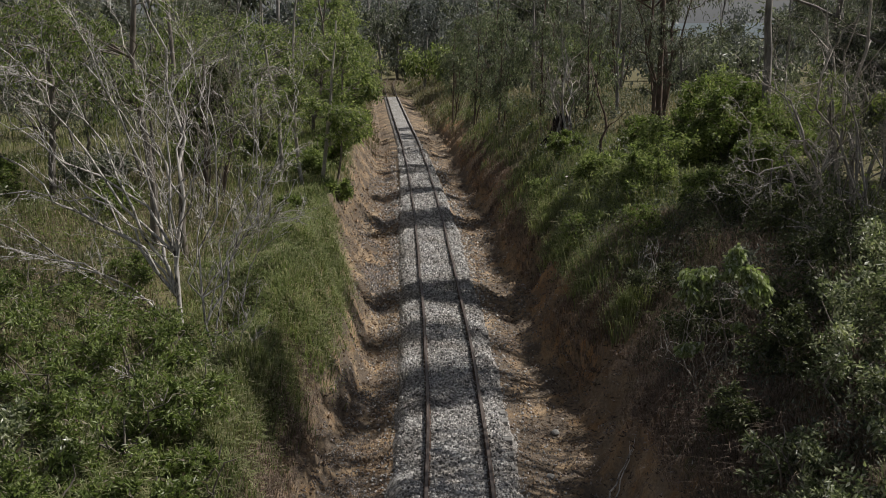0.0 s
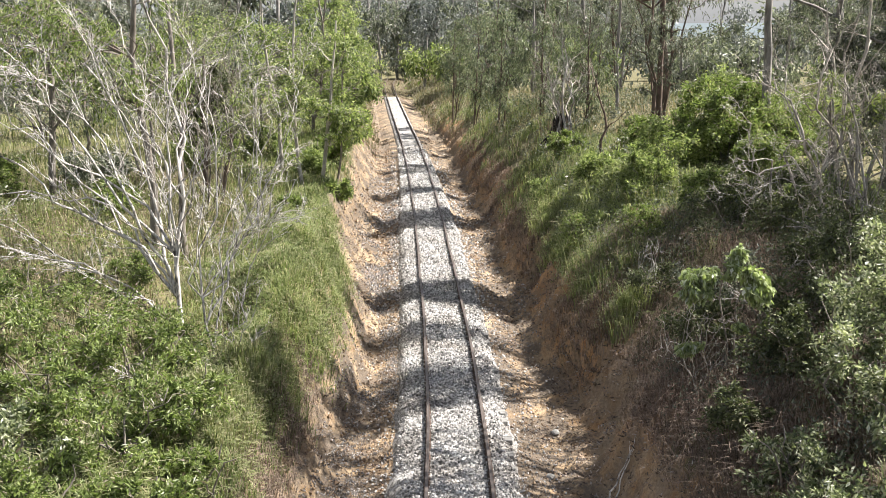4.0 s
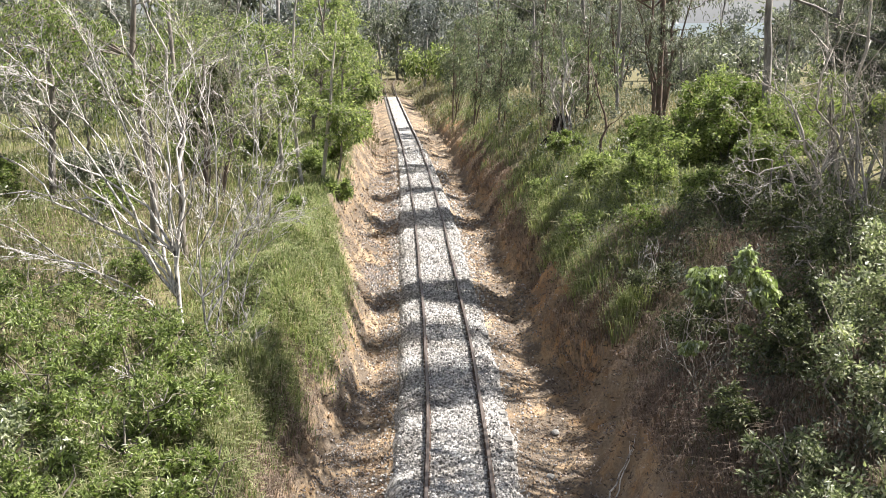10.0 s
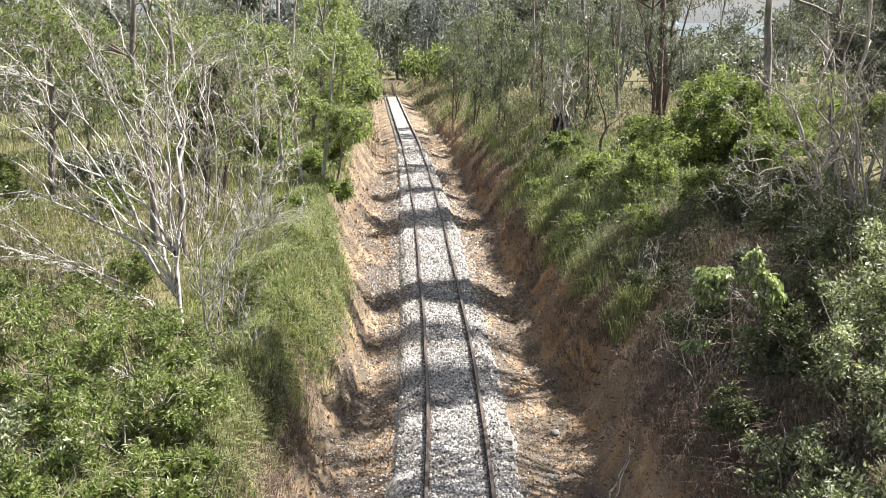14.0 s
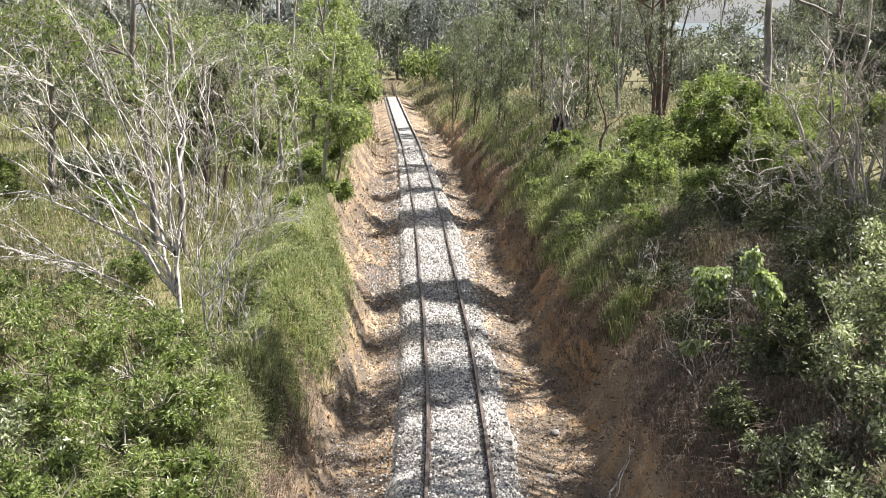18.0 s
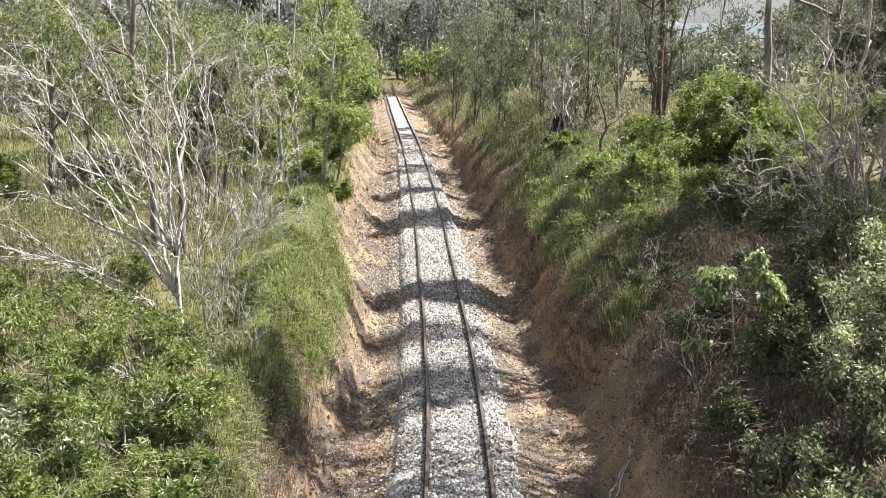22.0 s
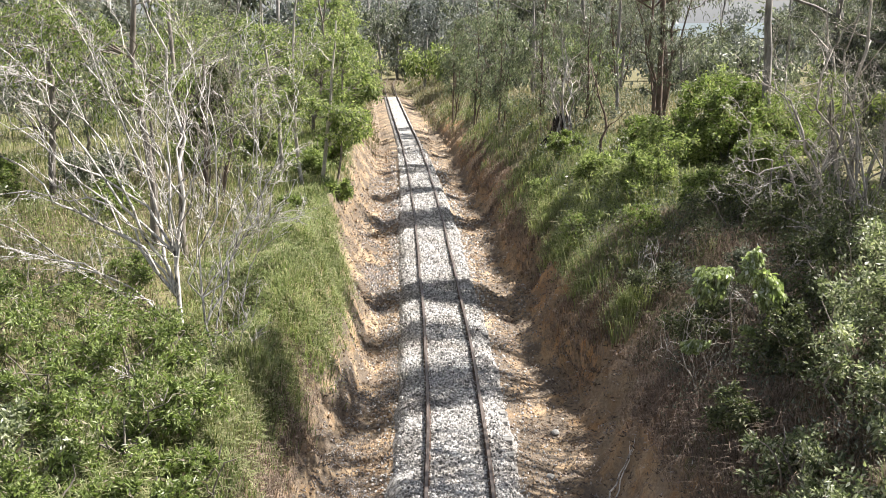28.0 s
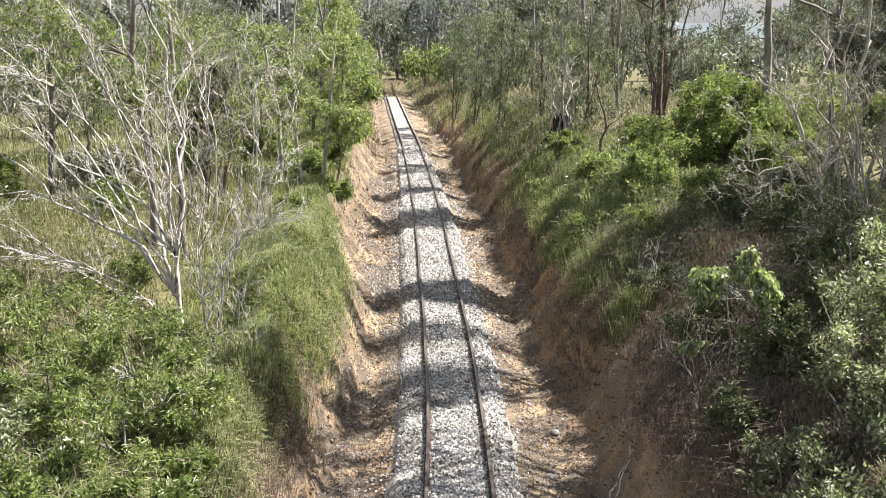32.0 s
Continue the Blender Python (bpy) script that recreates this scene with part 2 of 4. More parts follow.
def blades(rng, at, height, width, lean, a=None):
    """Bent grass blades standing on the places given: three triangles each."""
    n = len(at)
    h = (height * rng.uniform(0.45, 1.25, n))[:, None]
    a = rng.uniform(0, TAU, n) if a is None else a
    out = np.stack([np.cos(a), np.sin(a), np.zeros(n)], -1) * (lean * rng.uniform(0.2, 1.4, n))[:, None]
    side = np.stack([-np.sin(a), np.cos(a), np.zeros(n)], -1) * width * 0.5
    up = np.array([0, 0, 1.0])
    v = np.empty((n, 5, 3))
    v[:, 0], v[:, 1] = at - side, at + side
    m = at + up * h * 0.68 + out * h * 0.38
    v[:, 2], v[:, 3] = m - side * 0.75, m + side * 0.75
    v[:, 4] = at + up * h * (0.95 - 0.35 * np.minimum(lean, 1)) + out * h
    f = np.array([[0, 1, 3], [0, 3, 2], [2, 3, 4]])
    return v.reshape(-1, 3), (np.arange(n)[:, None, None] * 5 + f).reshape(-1, 3)


# ---- lie of the land ----
LINE_Y = np.array([-40, 0, 8, 13.7, 16.6, 19.6, 23.8, 26.6, 30, 34.5, 40.4, 48.5, 60.6, 80.3, 100, 118, 135, 150, 170, 200, 260.0])
LINE_X = np.array([0.1, 0.27, 0.29, 0.27, 0.25, 0.18, 0.02, -0.11, -0.27, -0.47, -0.79, -1.27, -2.11, -3.75, -5.35, -6.7, -7.1, -6.3, -3.0, 5.0, 30.0])
_y = np.arange(-40, 260.01, 0.5)
_x = np.interp(_y, LINE_Y, LINE_X)
for _ in range(6):
    _x[1:-1] = 0.25 * _x[:-2] + 0.5 * _x[1:-1] + 0.25 * _x[2:]


def line(y):
    """The track's centre line: x at y."""
    return np.interp(y, _y, _x)


LEFT_D = np.array([-400, -60, -30, -12, -7, -4.5, -3.2, -2.8, -2.4, -2.1, -1.75, -1.3, -1.0, 0.0])
LEFT_Z = np.array([2.0, 3.3, 3.1, 2.75, 2.45, 2.1, 1.66, 1.0, 0.20, -0.32, -0.55, -0.40, -0.33, -0.33])
RIGHT_D = np.array([0.0, 0.95, 1.35, 1.90, 2.40, 2.70, 3.05, 3.65, 4.4, 5.5, 9, 30, 60, 400])
RIGHT_Z = np.array([-0.33, -0.31, -0.44, -0.60, -0.52, -0.18, 0.42, 1.12, 1.9, 2.65, 3.25, 3.5, 3.2, -6.0])


def waves(x, y, scale, seed):
    """Smooth uneven relief, about -1 to 1."""
    r = np.random.default_rng(seed)
    out = np.zeros_like(x, dtype=float)
    for k in range(7):
        a, f = r.uniform(0, TAU), scale * (1.0 + 0.55 * k)
        out = out + np.sin(x * f * math.cos(a) + y * f * math.sin(a) + r.uniform(0, TAU) + 1.3 * np.sin(0.6 * f * (x * math.sin(a) - y * math.cos(a)) + r.uniform(0, TAU))) / (1 + 0.7 * k)
    return out / 2.6


def land(x, y):
    """Height of the ground."""
    x, y = np.asarray(x, float), np.asarray(y, float)
    d = x - line(np.clip(y, -40, 260))
    d = d + 0.32 * waves(x * 0.2, y, 1.5, 3) * np.clip((np.abs(d) - 1.5) / 0.8, 0, 1) * np.clip((6 - np.abs(d)) / 3, 0, 1)
    # the west lip stands back from the rails at both ends of the grass mound
    back = np.interp(y, [10, 16.2, 18.2, 24, 28, 60, 80], [0.42, 0.38, 0.0, 0.0, 0.34, 0.34, 0.0])
    d = d + back * np.clip((-1.6 - d) / 1.0, 0, 1) * np.clip((9 + d) / 4, 0, 1)
    d = d - 0.32 * np.exp(-((y - 17.4) / 1.7) ** 2) * np.clip((d - 1.5) / 0.8, 0, 1) * np.clip((7 - d) / 3, 0, 1)
    z = np.where(d < 0, np.interp(d, LEFT_D, LEFT_Z), np.interp(d, RIGHT_D, RIGHT_Z))
    k = np.interp(y, [-10, 9, 14, 45, 60, 75, 95, 130, 400], [0.9, 0.9, 1, 1, 0.9, 0.62, 0.34, 0.16, 0.1])
    z = np.where(z > -0.3, -0.3 + (z + 0.3) * k, z)
    off = np.clip((np.abs(d) - 1.25) / 1.2, 0, 1)
    z = z + off * (0.10 * waves(x, y, 0.9, 5) + 0.10 * waves(x, y, 3.1, 6) + 0.05 * waves(x, y, 8.5, 7) + 0.022 * waves(x, y, 19.0, 10) * np.clip((4.5 - np.abs(d)) / 0.6, 0, 1))
    rills = np.clip((d - 2.2) / 0.4, 0, 1) * np.clip((4.2 - d) / 0.6, 0, 1) + 0.6 * np.clip((-1.7 - d) / 0.3, 0, 1) * np.clip((d + 2.9) / 0.3, 0, 1)
    z = z + rills * (0.16 * waves(x * 0.35, y, 2.6, 61) + 0.06 * waves(x, y, 6.5, 62))
    # worn ledges along the faces
    face = np.clip((np.abs(d) - 1.7) / 0.3, 0, 1) * np.clip((3.7 - np.abs(d)) / 0.4, 0, 1)
    z = z + face * 0.045 * np.sin(z * 21 + 2.2 * waves(x, y, 0.7, 63)) * (1 + 0.8 * waves(x, y, 1.9, 64))
    mid = np.clip((y - 13) / 3, 0, 1) * np.clip((34 - y) / 5, 0, 1)
    z = z + mid * (0.32 * np.exp(-((d + 3.45) / 0.6) ** 2) - 0.35 * np.exp(-((d + 5.0) / 0.75) ** 2)) * (1 + 0.6 * waves(x, y, 0.8, 9))
    z = z + 0.62 * np.exp(-(np.abs(x + 3.5) / 0.95) ** 3 - (np.abs(y - 21.0) / 3.0) ** 4) - 0.9 * np.exp(-((x + 4.2) / 0.65) ** 2 - ((y - 17.0) / 2.2) ** 2)
    wild = np.clip((np.abs(d) - 5) / 10, 0, 1)
    z = z + wild * 0.25 * waves(x, y, 0.25, 8)
    far = np.clip((np.hypot(x, y) - 250) / 1500, 0, 1)
    return z - far * 12


def set_ground():
    d = np.concatenate([-np.geomspace(2600, 9, 38), np.arange(-8.7, -3.7, 0.14), np.arange(-3.7, -1.5, 0.06), np.arange(-1.5, 1.5, 0.15), np.arange(1.5, 4.6, 0.06), np.arange(4.6, 10, 0.14), np.geomspace(10.2, 2600, 38)])
    s = np.concatenate([-np.geomspace(900, 6, 14), np.arange(-5.5, 7.9, 0.7), np.arange(8, 34, 0.17), np.arange(34, 60, 0.25), np.arange(60, 88, 0.45), np.geomspace(88.4, 4000, 90)])
    D, S = np.meshgrid(d, s)
    X = D + line(np.clip(S, -40, 260)) * np.clip(1 - (np.abs(D) - 60) / 300, 0, 1)
    Z = land(X, S)
    n, k = X.shape
    i, j = np.meshgrid(np.arange(n - 1), np.arange(k - 1), indexing="ij")
    q = np.stack([i * k + j, i * k + j + 1, (i + 1) * k + j + 1, (i + 1) * k + j], -1).reshape(-1, 4)
    me = mesh_of("ground", np.stack([X, S, Z], -1).reshape(-1, 3), q, SOIL, True)
    ragged = 0.35 * waves(X, S, 2.3, 11) + 0.25 * waves(X, S, 6.1, 12)
    left = np.clip((-D - np.interp(S, [15, 18.5, 24, 28], [3.1, 2.75, 2.75, 3.1]) + ragged) / 0.5, 0, 1)
    right = np.clip((D - np.interp(S, [13, 15.5, 17.5, 26], [3.1, 3.3, 3.55, 3.2]) + ragged) / 0.6, 0, 1)
    far = np.maximum(np.clip((S - 70) / 40, 0, 1) * np.clip((np.abs(D) - 1.5) / 1.0, 0, 1) * 0.92, np.clip((S - 97) / 8, 0, 1) * 0.75)
    cover = np.clip(np.maximum(np.maximum(left, right), far), 0, 1)
    a = me.attributes.new("red_earth", "FLOAT", "POINT")
    a.data.foreach_set("value", (0.2 + 0.8 * np.clip((D - 2.15) / 0.6, 0, 1)).astype(np.float32).ravel())
    a = me.attributes.new("cover", "FLOAT", "POINT")
    a.data.foreach_set("value", cover.astype(np.float32).ravel())
    return tagged(new("ground", me), "ochre earth cutting with rough grassy banks", "ground", kind="structure")


set_ground()


def lumps(name, rng, at, size, mat):
    """Squashed eight-faced lumps, each turned its own way."""
    n = len(at)
    lump = np.array([[1, 0, 0], [0, 1, 0], [-1, 0, 0], [0, -1, 0], [0, 0, 1], [0, 0, -1]], float)
    face = np.array([[0, 1, 4], [1, 2, 4], [2, 3, 4], [3, 0, 4], [1, 0, 5], [2, 1, 5], [3, 2, 5], [0, 3, 5]])
    size = size[:, None, None] * rng.uniform(0.6, 1.25, (n, 6, 1))
    a, tilt = rng.uniform(0, TAU, n), rng.uniform(-0.6, 0.6, n)
    c, s, ct, st = np.cos(a), np.sin(a), np.cos(tilt), np.sin(tilt)
    R = np.stack([np.stack([c, -s * ct, s * st], -1), np.stack([s, c * ct, -c * st], -1), np.stack([0 * c, st, ct], -1)], 1)
    V = np.einsum("nij,nkj->nki", R, lump[None] * size) + at[:, None]
    return mesh_of(name, V.reshape(-1, 3), (np.arange(n)[:, None, None] * 6 + face).reshape(-1, 3), mat)


def set_ballast():
    d = np.array([-1.18, -1.08, -0.97, -0.84, -0.3, 0.3, 0.83, 0.92, 1.01, 1.12])
    z = np.array([-0.40, -0.27, -0.17, -0.135, -0.125, -0.125, -0.135, -0.19, -0.29, -0.40])
    s = np.concatenate([np.arange(-60, 2, 1.0), np.arange(2, 60, 0.25), np.arange(60, 101, 1.0)])
    D, S = np.meshgrid(d, s)
    edge = np.clip((np.abs(D) - 0.7) / 0.4, 0, 1)
    D2 = D + edge * 0.08 * waves(D * 0 + np.sign(D) * 9, S, 1.9, 21)
    Z = z[None, :] + edge * 0.02 * waves(D, S, 3.3, 22) + 0.012 * waves(D, S, 2.0, 23)
    D2 = D2 * np.interp(S, [34, 62], [1, 0.74])      # the shoulders are earthed over further on
    X = D2 + line(S)
    n, k = X.shape
    i, j = np.meshgrid(np.arange(n - 1), np.arange(k - 1), indexing="ij")
    q = np.stack([i * k + j, i * k + j + 1, (i + 1) * k + j + 1, (i + 1) * k + j], -1).reshape(-1, 4)
    me = mesh_of("ballast_bed", np.stack([X, S, Z], -1).reshape(-1, 3), q, BED, True)
    tagged(new("ballast_bed", me), "bed of pale grey crushed stone under the rails", "ballast", kind="structure")

    # loose stones: thinner with distance
    rng = np.random.default_rng(31)
    n = 43000
    y = 9 + 51 * rng.beta(1.0, 1.9, n)
    u = rng.uniform(0, 1, n)
    dd = np.where(u < 0.88, rng.uniform(-1.09, 1.02, n), np.where(u < 0.95, -1.05 - rng.exponential(0.35, n), 1.0 + rng.exponential(0.3, n)))
    dd = np.where(np.abs(dd) < 1.1, dd * np.interp(y, [34, 62], [1, 0.74]), dd)
    zz = np.where((dd < -1.12) | (dd > 1.05), land(dd + line(y), y), np.interp(dd, d, z)) + 0.012 * rng.normal(0, 1, n) + 0.008
    me = lumps("ballast_stones", rng, np.stack([dd + line(y), y, zz], -1), rng.uniform(0.018, 0.038, n) * np.clip(y / 22, 0.9, 1.8), STONE)
    # spill that has rolled into the side drains
    n2 = 30000
    y2 = 10 + 45 * rng.beta(1, 1.8, n2)
    d2 = np.where(rng.uniform(0, 1, n2) < 0.78, -1.15 - rng.beta(1.1, 1.7, n2) * 1.6, 1.2 + rng.beta(1.3, 1.9, n2) * 2.0)
    ok = waves(d2 * 1.5, y2, 1.9, 33) + 0.16 * rng.normal(0, 1, n2) > 0.1
    x2, y2 = (d2 + line(y2))[ok], y2[ok]
    spill = lumps("gravel_spill", rng, np.stack([x2, y2, land(x2, y2) + 0.006], -1), rng.uniform(0.013, 0.03, len(x2)) * np.clip(y2 / 20, 0.9, 1.7), SPILL)
    tagged(new("gravel_spill", spill), "dark grey gravel spilled into the side drain", "gravel", kind="stuff")
    tagged(new("ballast_stones", me), "loose grey crushed ballast stones between the rails", "ballast", kind="stuff")


set_ballast()


def set_track():
    track = tagged(new("railway_track"), "narrow gauge railway track with rusty rails on ballast", "railway track", kind="structure")
    s = np.concatenate([np.arange(-60, 2, 2.0), np.arange(2, 60, 0.5), np.arange(60, 134, 2.0)])
    prof = np.array([(-0.055, -0.125), (0.055, -0.125), (0.055, -0.115), (0.010, -0.098), (0.010, -0.036), (0.032, -0.030), (0.032, -0.004), (0.027, 0), (-0.027, 0), (-0.032, -0.004), (-0.032, -0.030), (-0.010, -0.036), (-0.010, -0.098), (-0.055, -0.115)])
    k = len(prof)
    for side in (-1, 1):
        x = line(s) + side * 0.53 + 0.008 * np.sin(s * 0.9 + side)
        V = np.stack([x[:, None] + prof[None, :, 0], np.repeat(s[:, None], k, 1), np.repeat(prof[None, :, 1], len(s), 0) + 0.006 * np.sin(s * 1.3 + side)[:, None]], -1)
        i, j = np.meshgrid(np.arange(len(s) - 1), np.arange(k), indexing="ij")
        q = np.stack([i * k + j, (i + 1) * k + j, (i + 1) * k + (j + 1) % k, i * k + (j + 1) % k], -1).reshape(-1, 4)
        me = mesh_of("rail", V.reshape(-1, 3), q, RAIL_RUST)
        me.materials.append(RAIL_TOP)
        me.polygons.foreach_set("material_index", np.where(j.ravel() == 7, 1, 0).astype(np.int32))
        part_mesh("rail", me, track, label="rusty steel rail with dull worn head")
    # sleepers, half buried, uneven in pitch and reach
    rng = np.random.default_rng(41)
    bm = bmesh.new()
    bmesh.ops.create_cube(bm, size=1, matrix=Matrix.Diagonal((2.0, 0.2, 0.11, 1)))
    bmesh.ops.bevel(bm, geom=bm.edges[:], offset=0.012, segments=1, affect="EDGES")
    me = bpy.data.meshes.new("sleeper")
    bm.to_mesh(me)
    bm.free()
    me.materials.append(TIMBER)
    seen = [13.3, 13.92, 14.52, 15.18, 15.68, 16.25, 17.06, 17.5]
    ys = seen + list(np.arange(18.1, 100, 0.62)) + list(np.arange(12.7, -60, -0.62))
    for y in ys:
        ob = part_mesh("sleeper", me, track, (float(line(y)) + 0.02 + rng.normal(0, 0.03), y + rng.normal(0, 0.03), -0.20 - (rng.choice([0.0, 0.02, 0.05]) if y < 18 or 24.4 < y < 27.2 else 0.05 if y < 30 else 0.21)))
        ob.rotation_euler = (0, rng.normal(0, 0.006), -math.atan2(float(line(y + 1) - line(y - 1)), 2) + rng.normal(0, 0.02))


set_track()


# ---- plants ----
SWAY = []          # (part, its place on the thing, degrees, pace, phase)
DOWN = np.array([0, 0, -1.0])


def crown(seed, centre, radii, n, r, hollow=0.5):
    """n uneven clumps (centre, radius) inside an egg-shaped crown."""
    rng = np.random.default_rng(seed)
    w = unit(rng.normal(0, 1, (n, 3))) * (rng.uniform(hollow ** 3, 1, (n, 1)) ** (1 / 3))
    return [(np.asarray(centre) + p * np.asarray(radii), r * rng.uniform(0.6, 1.35)) for p in w]


def plant(name, label, category, trunks, clumps, wood, leaf, seed, size=0.08, width=0.03, n=300, twigs=8, droop=0.3, flat=0.8, limb_r=0.03, sway=0.0, group="", scatter=0.11):
    """A tree or shrub: trunks [(points, radii)] in the world, and a limb with twigs and leaves for each clump."""
    rng = np.random.default_rng(seed)
    base = np.asarray(trunks[0][0][0], float)
    root = tagged(new(name), label, category, group)
    root.location = base
    spine, thick = [], []
    for pts, rad in trunks:
        v, f = tubes([(pts, rad)], 8)
        part_mesh("trunk", mesh_of("trunk", v - base, f, wood, True), root)
        spine.append(np.asarray(pts, float))
        thick.append(np.asarray(rad, float))
    spine, thick = np.concatenate(spine), np.concatenate(thick)
    for c, r in clumps:
        gap = c - spine
        cost = np.linalg.norm(gap, axis=1) + np.maximum(0, 0.5 * r - gap[:, 2]) * 1.5 + rng.uniform(0, 0.4, len(spine))
        k = int(np.argmin(cost))
        joint = spine[k]
        path = bent(rng, joint, c, 6, 0.16, 0.06)
        r0 = min(limb_r, thick[k] * 0.7)
        wood_paths = [(path, np.linspace(r0, r0 * 0.3, 7))]
        at, way = [], []
        per = max(1, int(n // twigs))
        for _ in range(twigs):
            j = int(rng.integers(3, 7))
            a = path[j]
            e = c + unit(rng.normal(0, 1, 3)) * r * rng.uniform(0.45, 1.0) * np.array([1, 1, flat]) + DOWN * droop * r * 0.3
            tw = bent(rng, a, e, 3, 0.25, 0.05)
            wood_paths.append((tw, np.linspace(max(0.004, r0 * 0.28), 0.0025 + r0 * 0.05, 4), 0, j))
            u = rng.uniform(0.45, 3, per)
            i = np.minimum(u.astype(int), 2)
            p = tw[i] + (tw[i + 1] - tw[i]) * (u - i)[:, None]
            at.append(p + rng.normal(0, r * scatter, (per, 3)))
            way.append(unit(tw[i + 1] - tw[i]) * 0.7 + rng.normal(0, 0.6, (per, 3)) + DOWN * droop)
        v, f = tubes(wood_paths, 5)
        limb = part_mesh("limb", mesh_of("limb", v - joint, f, wood, True), root, joint - base)
        if n > 0:
            v, f = leaf_sheets(rng, np.concatenate(at) - joint, np.concatenate(way), size, width)
            part_mesh("foliage", mesh_of("foliage", v, f, leaf), limb)
        if sway:
            SWAY.append((limb, joint - base, sway, rng.uniform(0.8, 1.5), rng.uniform(0, TAU)))
    return root


def ground_at(x, y, sink=0.08):
    return (x, y, float(land(x, y)) - sink)


def stem(seed, x, y, top, r, n=8, wander=0.035):
    """One trunk from the ground at (x, y) to the point top."""
    rng = np.random.default_rng(seed)
    return bent(rng, ground_at(x, y), top, n, wander), np.linspace(r, r * 0.35, n + 1)


def shrub(name, label, x, y, r, h, leaf, seed, n=420, clumps=9, size=0.075, width=0.028, wood=TWIG, droop=0.1, sway=0.0, clump_r=0.45, stems=4, group="shrubs", lift=0.5):
    rng = np.random.default_rng(seed)
    g = np.array(ground_at(x, y))
    ts = []
    for k in range(stems):
        a = k * TAU / stems + rng.uniform(-0.5, 0.5)
        tip = g + np.array([math.cos(a) * r * 0.55, math.sin(a) * r * 0.55, h * rng.uniform(0.6, 0.85)])
        ts.append((bent(rng, g + np.array([math.cos(a), math.sin(a), 0]) * 0.04, tip, 6, 0.15, 0.05), np.linspace(0.019, 0.007, 7)))
    cl = crown(seed + 1, g + np.array([0, 0, h * lift]), (r * 0.85, r * 0.85, h * 0.42), clumps, clump_r * r, 0.55)
    return plant(name, label, "shrub", ts, cl, wood, leaf, seed + 2, size, width, n, 8, droop, 0.8, 0.014, sway, group, 0.13)


def branching(rng, a, b, r, depth, paths, wander=0.16, kids=5, reach=0.42, lift=0.04, joint=(), bow=0.03):
    """A bare bough from a to b and its side twigs, gathered in paths."""
    n = 8 if depth else 5
    pts = bent(rng, a, b, n, wander, bow)
    paths.append((pts, np.linspace(r, max(0.0035, r * 0.28), n + 1), *joint))
    own = len(paths) - 1
    if depth == 0:
        return
    long = np.linalg.norm(np.asarray(b) - np.asarray(a))
    for _ in range(kids):
        k = int(rng.integers(2, n + 1))
        ahead = unit(pts[k] - pts[k - 1])
        out = unit(ahead + rng.normal(0, 0.42, 3) + np.array([0, 0, lift]))
        branching(rng, pts[k], pts[k] + out * long * reach * rng.uniform(0.5, 1.2), max(0.004, r * 0.38), depth - 1, paths, wander, kids, reach * 1.05, lift, (own, k))


def bare_tree(name, label, x, y, tips, r, wood, seed, depth=3, kids=4, reach=0.42, sway=0.0, group="", bow=0.10, wander=0.085):
    """A leafless tree: one bough part for each tip."""
    rng = np.random.default_rng(seed)
    base = np.array(ground_at(x, y))
    root = tagged(new(name), label, "tree", group)
    root.location = base
    stem_nodes = None
    for off, tip, thick, *curve in tips:
        if isinstance(off, int):            # forks from this node of the first bough
            a = stem_nodes[off]
        else:
            a = np.array([off[0], off[1], float(land(x + off[0], y + off[1])) - 0.08 - base[2]])
        paths = []
        branching(rng, a, np.asarray(tip) - base, r * thick, depth, paths, wander, kids, reach, 0.04, (), curve[0] if curve else bow)
        if stem_nodes is None:
            stem_nodes = paths[0][0]
        v, f = tubes(paths, 6)
        bough = part_mesh("bough", mesh_of("bough", v - a, f, wood, True), root, a)
        if sway:
            SWAY.append((bough, a, sway, rng.uniform(0.8, 1.4), rng.uniform(0, TAU)))
    return root


def undergrowth(name, label, x, y, height, leaf, seed, size, width, per=10, spread=0.18):
    """Low leafy herbs at the places x, y."""
    rng = np.random.default_rng(seed)
    n = len(x) * per
    g = rng.normal(0, spread, (2, n))
    X, Y = np.repeat(x, per) + g[0], np.repeat(y, per) + g[1]
    H = np.repeat(height * rng.uniform(0.3, 1.3, len(x)), per) * np.sqrt(rng.uniform(0.02, 1, n))
    v, f = leaf_sheets(rng, np.stack([X, Y, land(X, Y) + H], -1), rng.normal(0, 0.8, (n, 3)) + (0, 0, 0.3), size, width)
    return tagged(new(name, mesh_of(name, v, f, leaf)), label, "undergrowth", kind="stuff")


def turf(name, label, x, y, height, width, lean, mat, seed, per=14, spread=0.10, rise=0.0):
    """Tussocks at the places x, y, each of a handful of blades: one sheet of grass."""
    rng = np.random.default_rng(seed)
    n = len(x)
    X, Y = np.repeat(x, per), np.repeat(y, per)
    g = rng.normal(0, spread, (2, n * per))
    X, Y = X + g[0], Y + g[1]
    size = np.repeat(rng.uniform(0.6, 1.25, n) * np.clip(1 + 0.75 * waves(np.asarray(x), np.asarray(y), 1.5, seed + 3), 0.3, 1.9), per)
    v, f = blades(rng, np.stack([X, Y, land(X, Y) - 0.03 + rise], -1), height * size, width, lean, np.arctan2(g[1], g[0]) + rng.normal(0, 0.5, n * per))
    return tagged(new(name, mesh_of(name, v, f, mat)), label, "grass", kind="stuff")


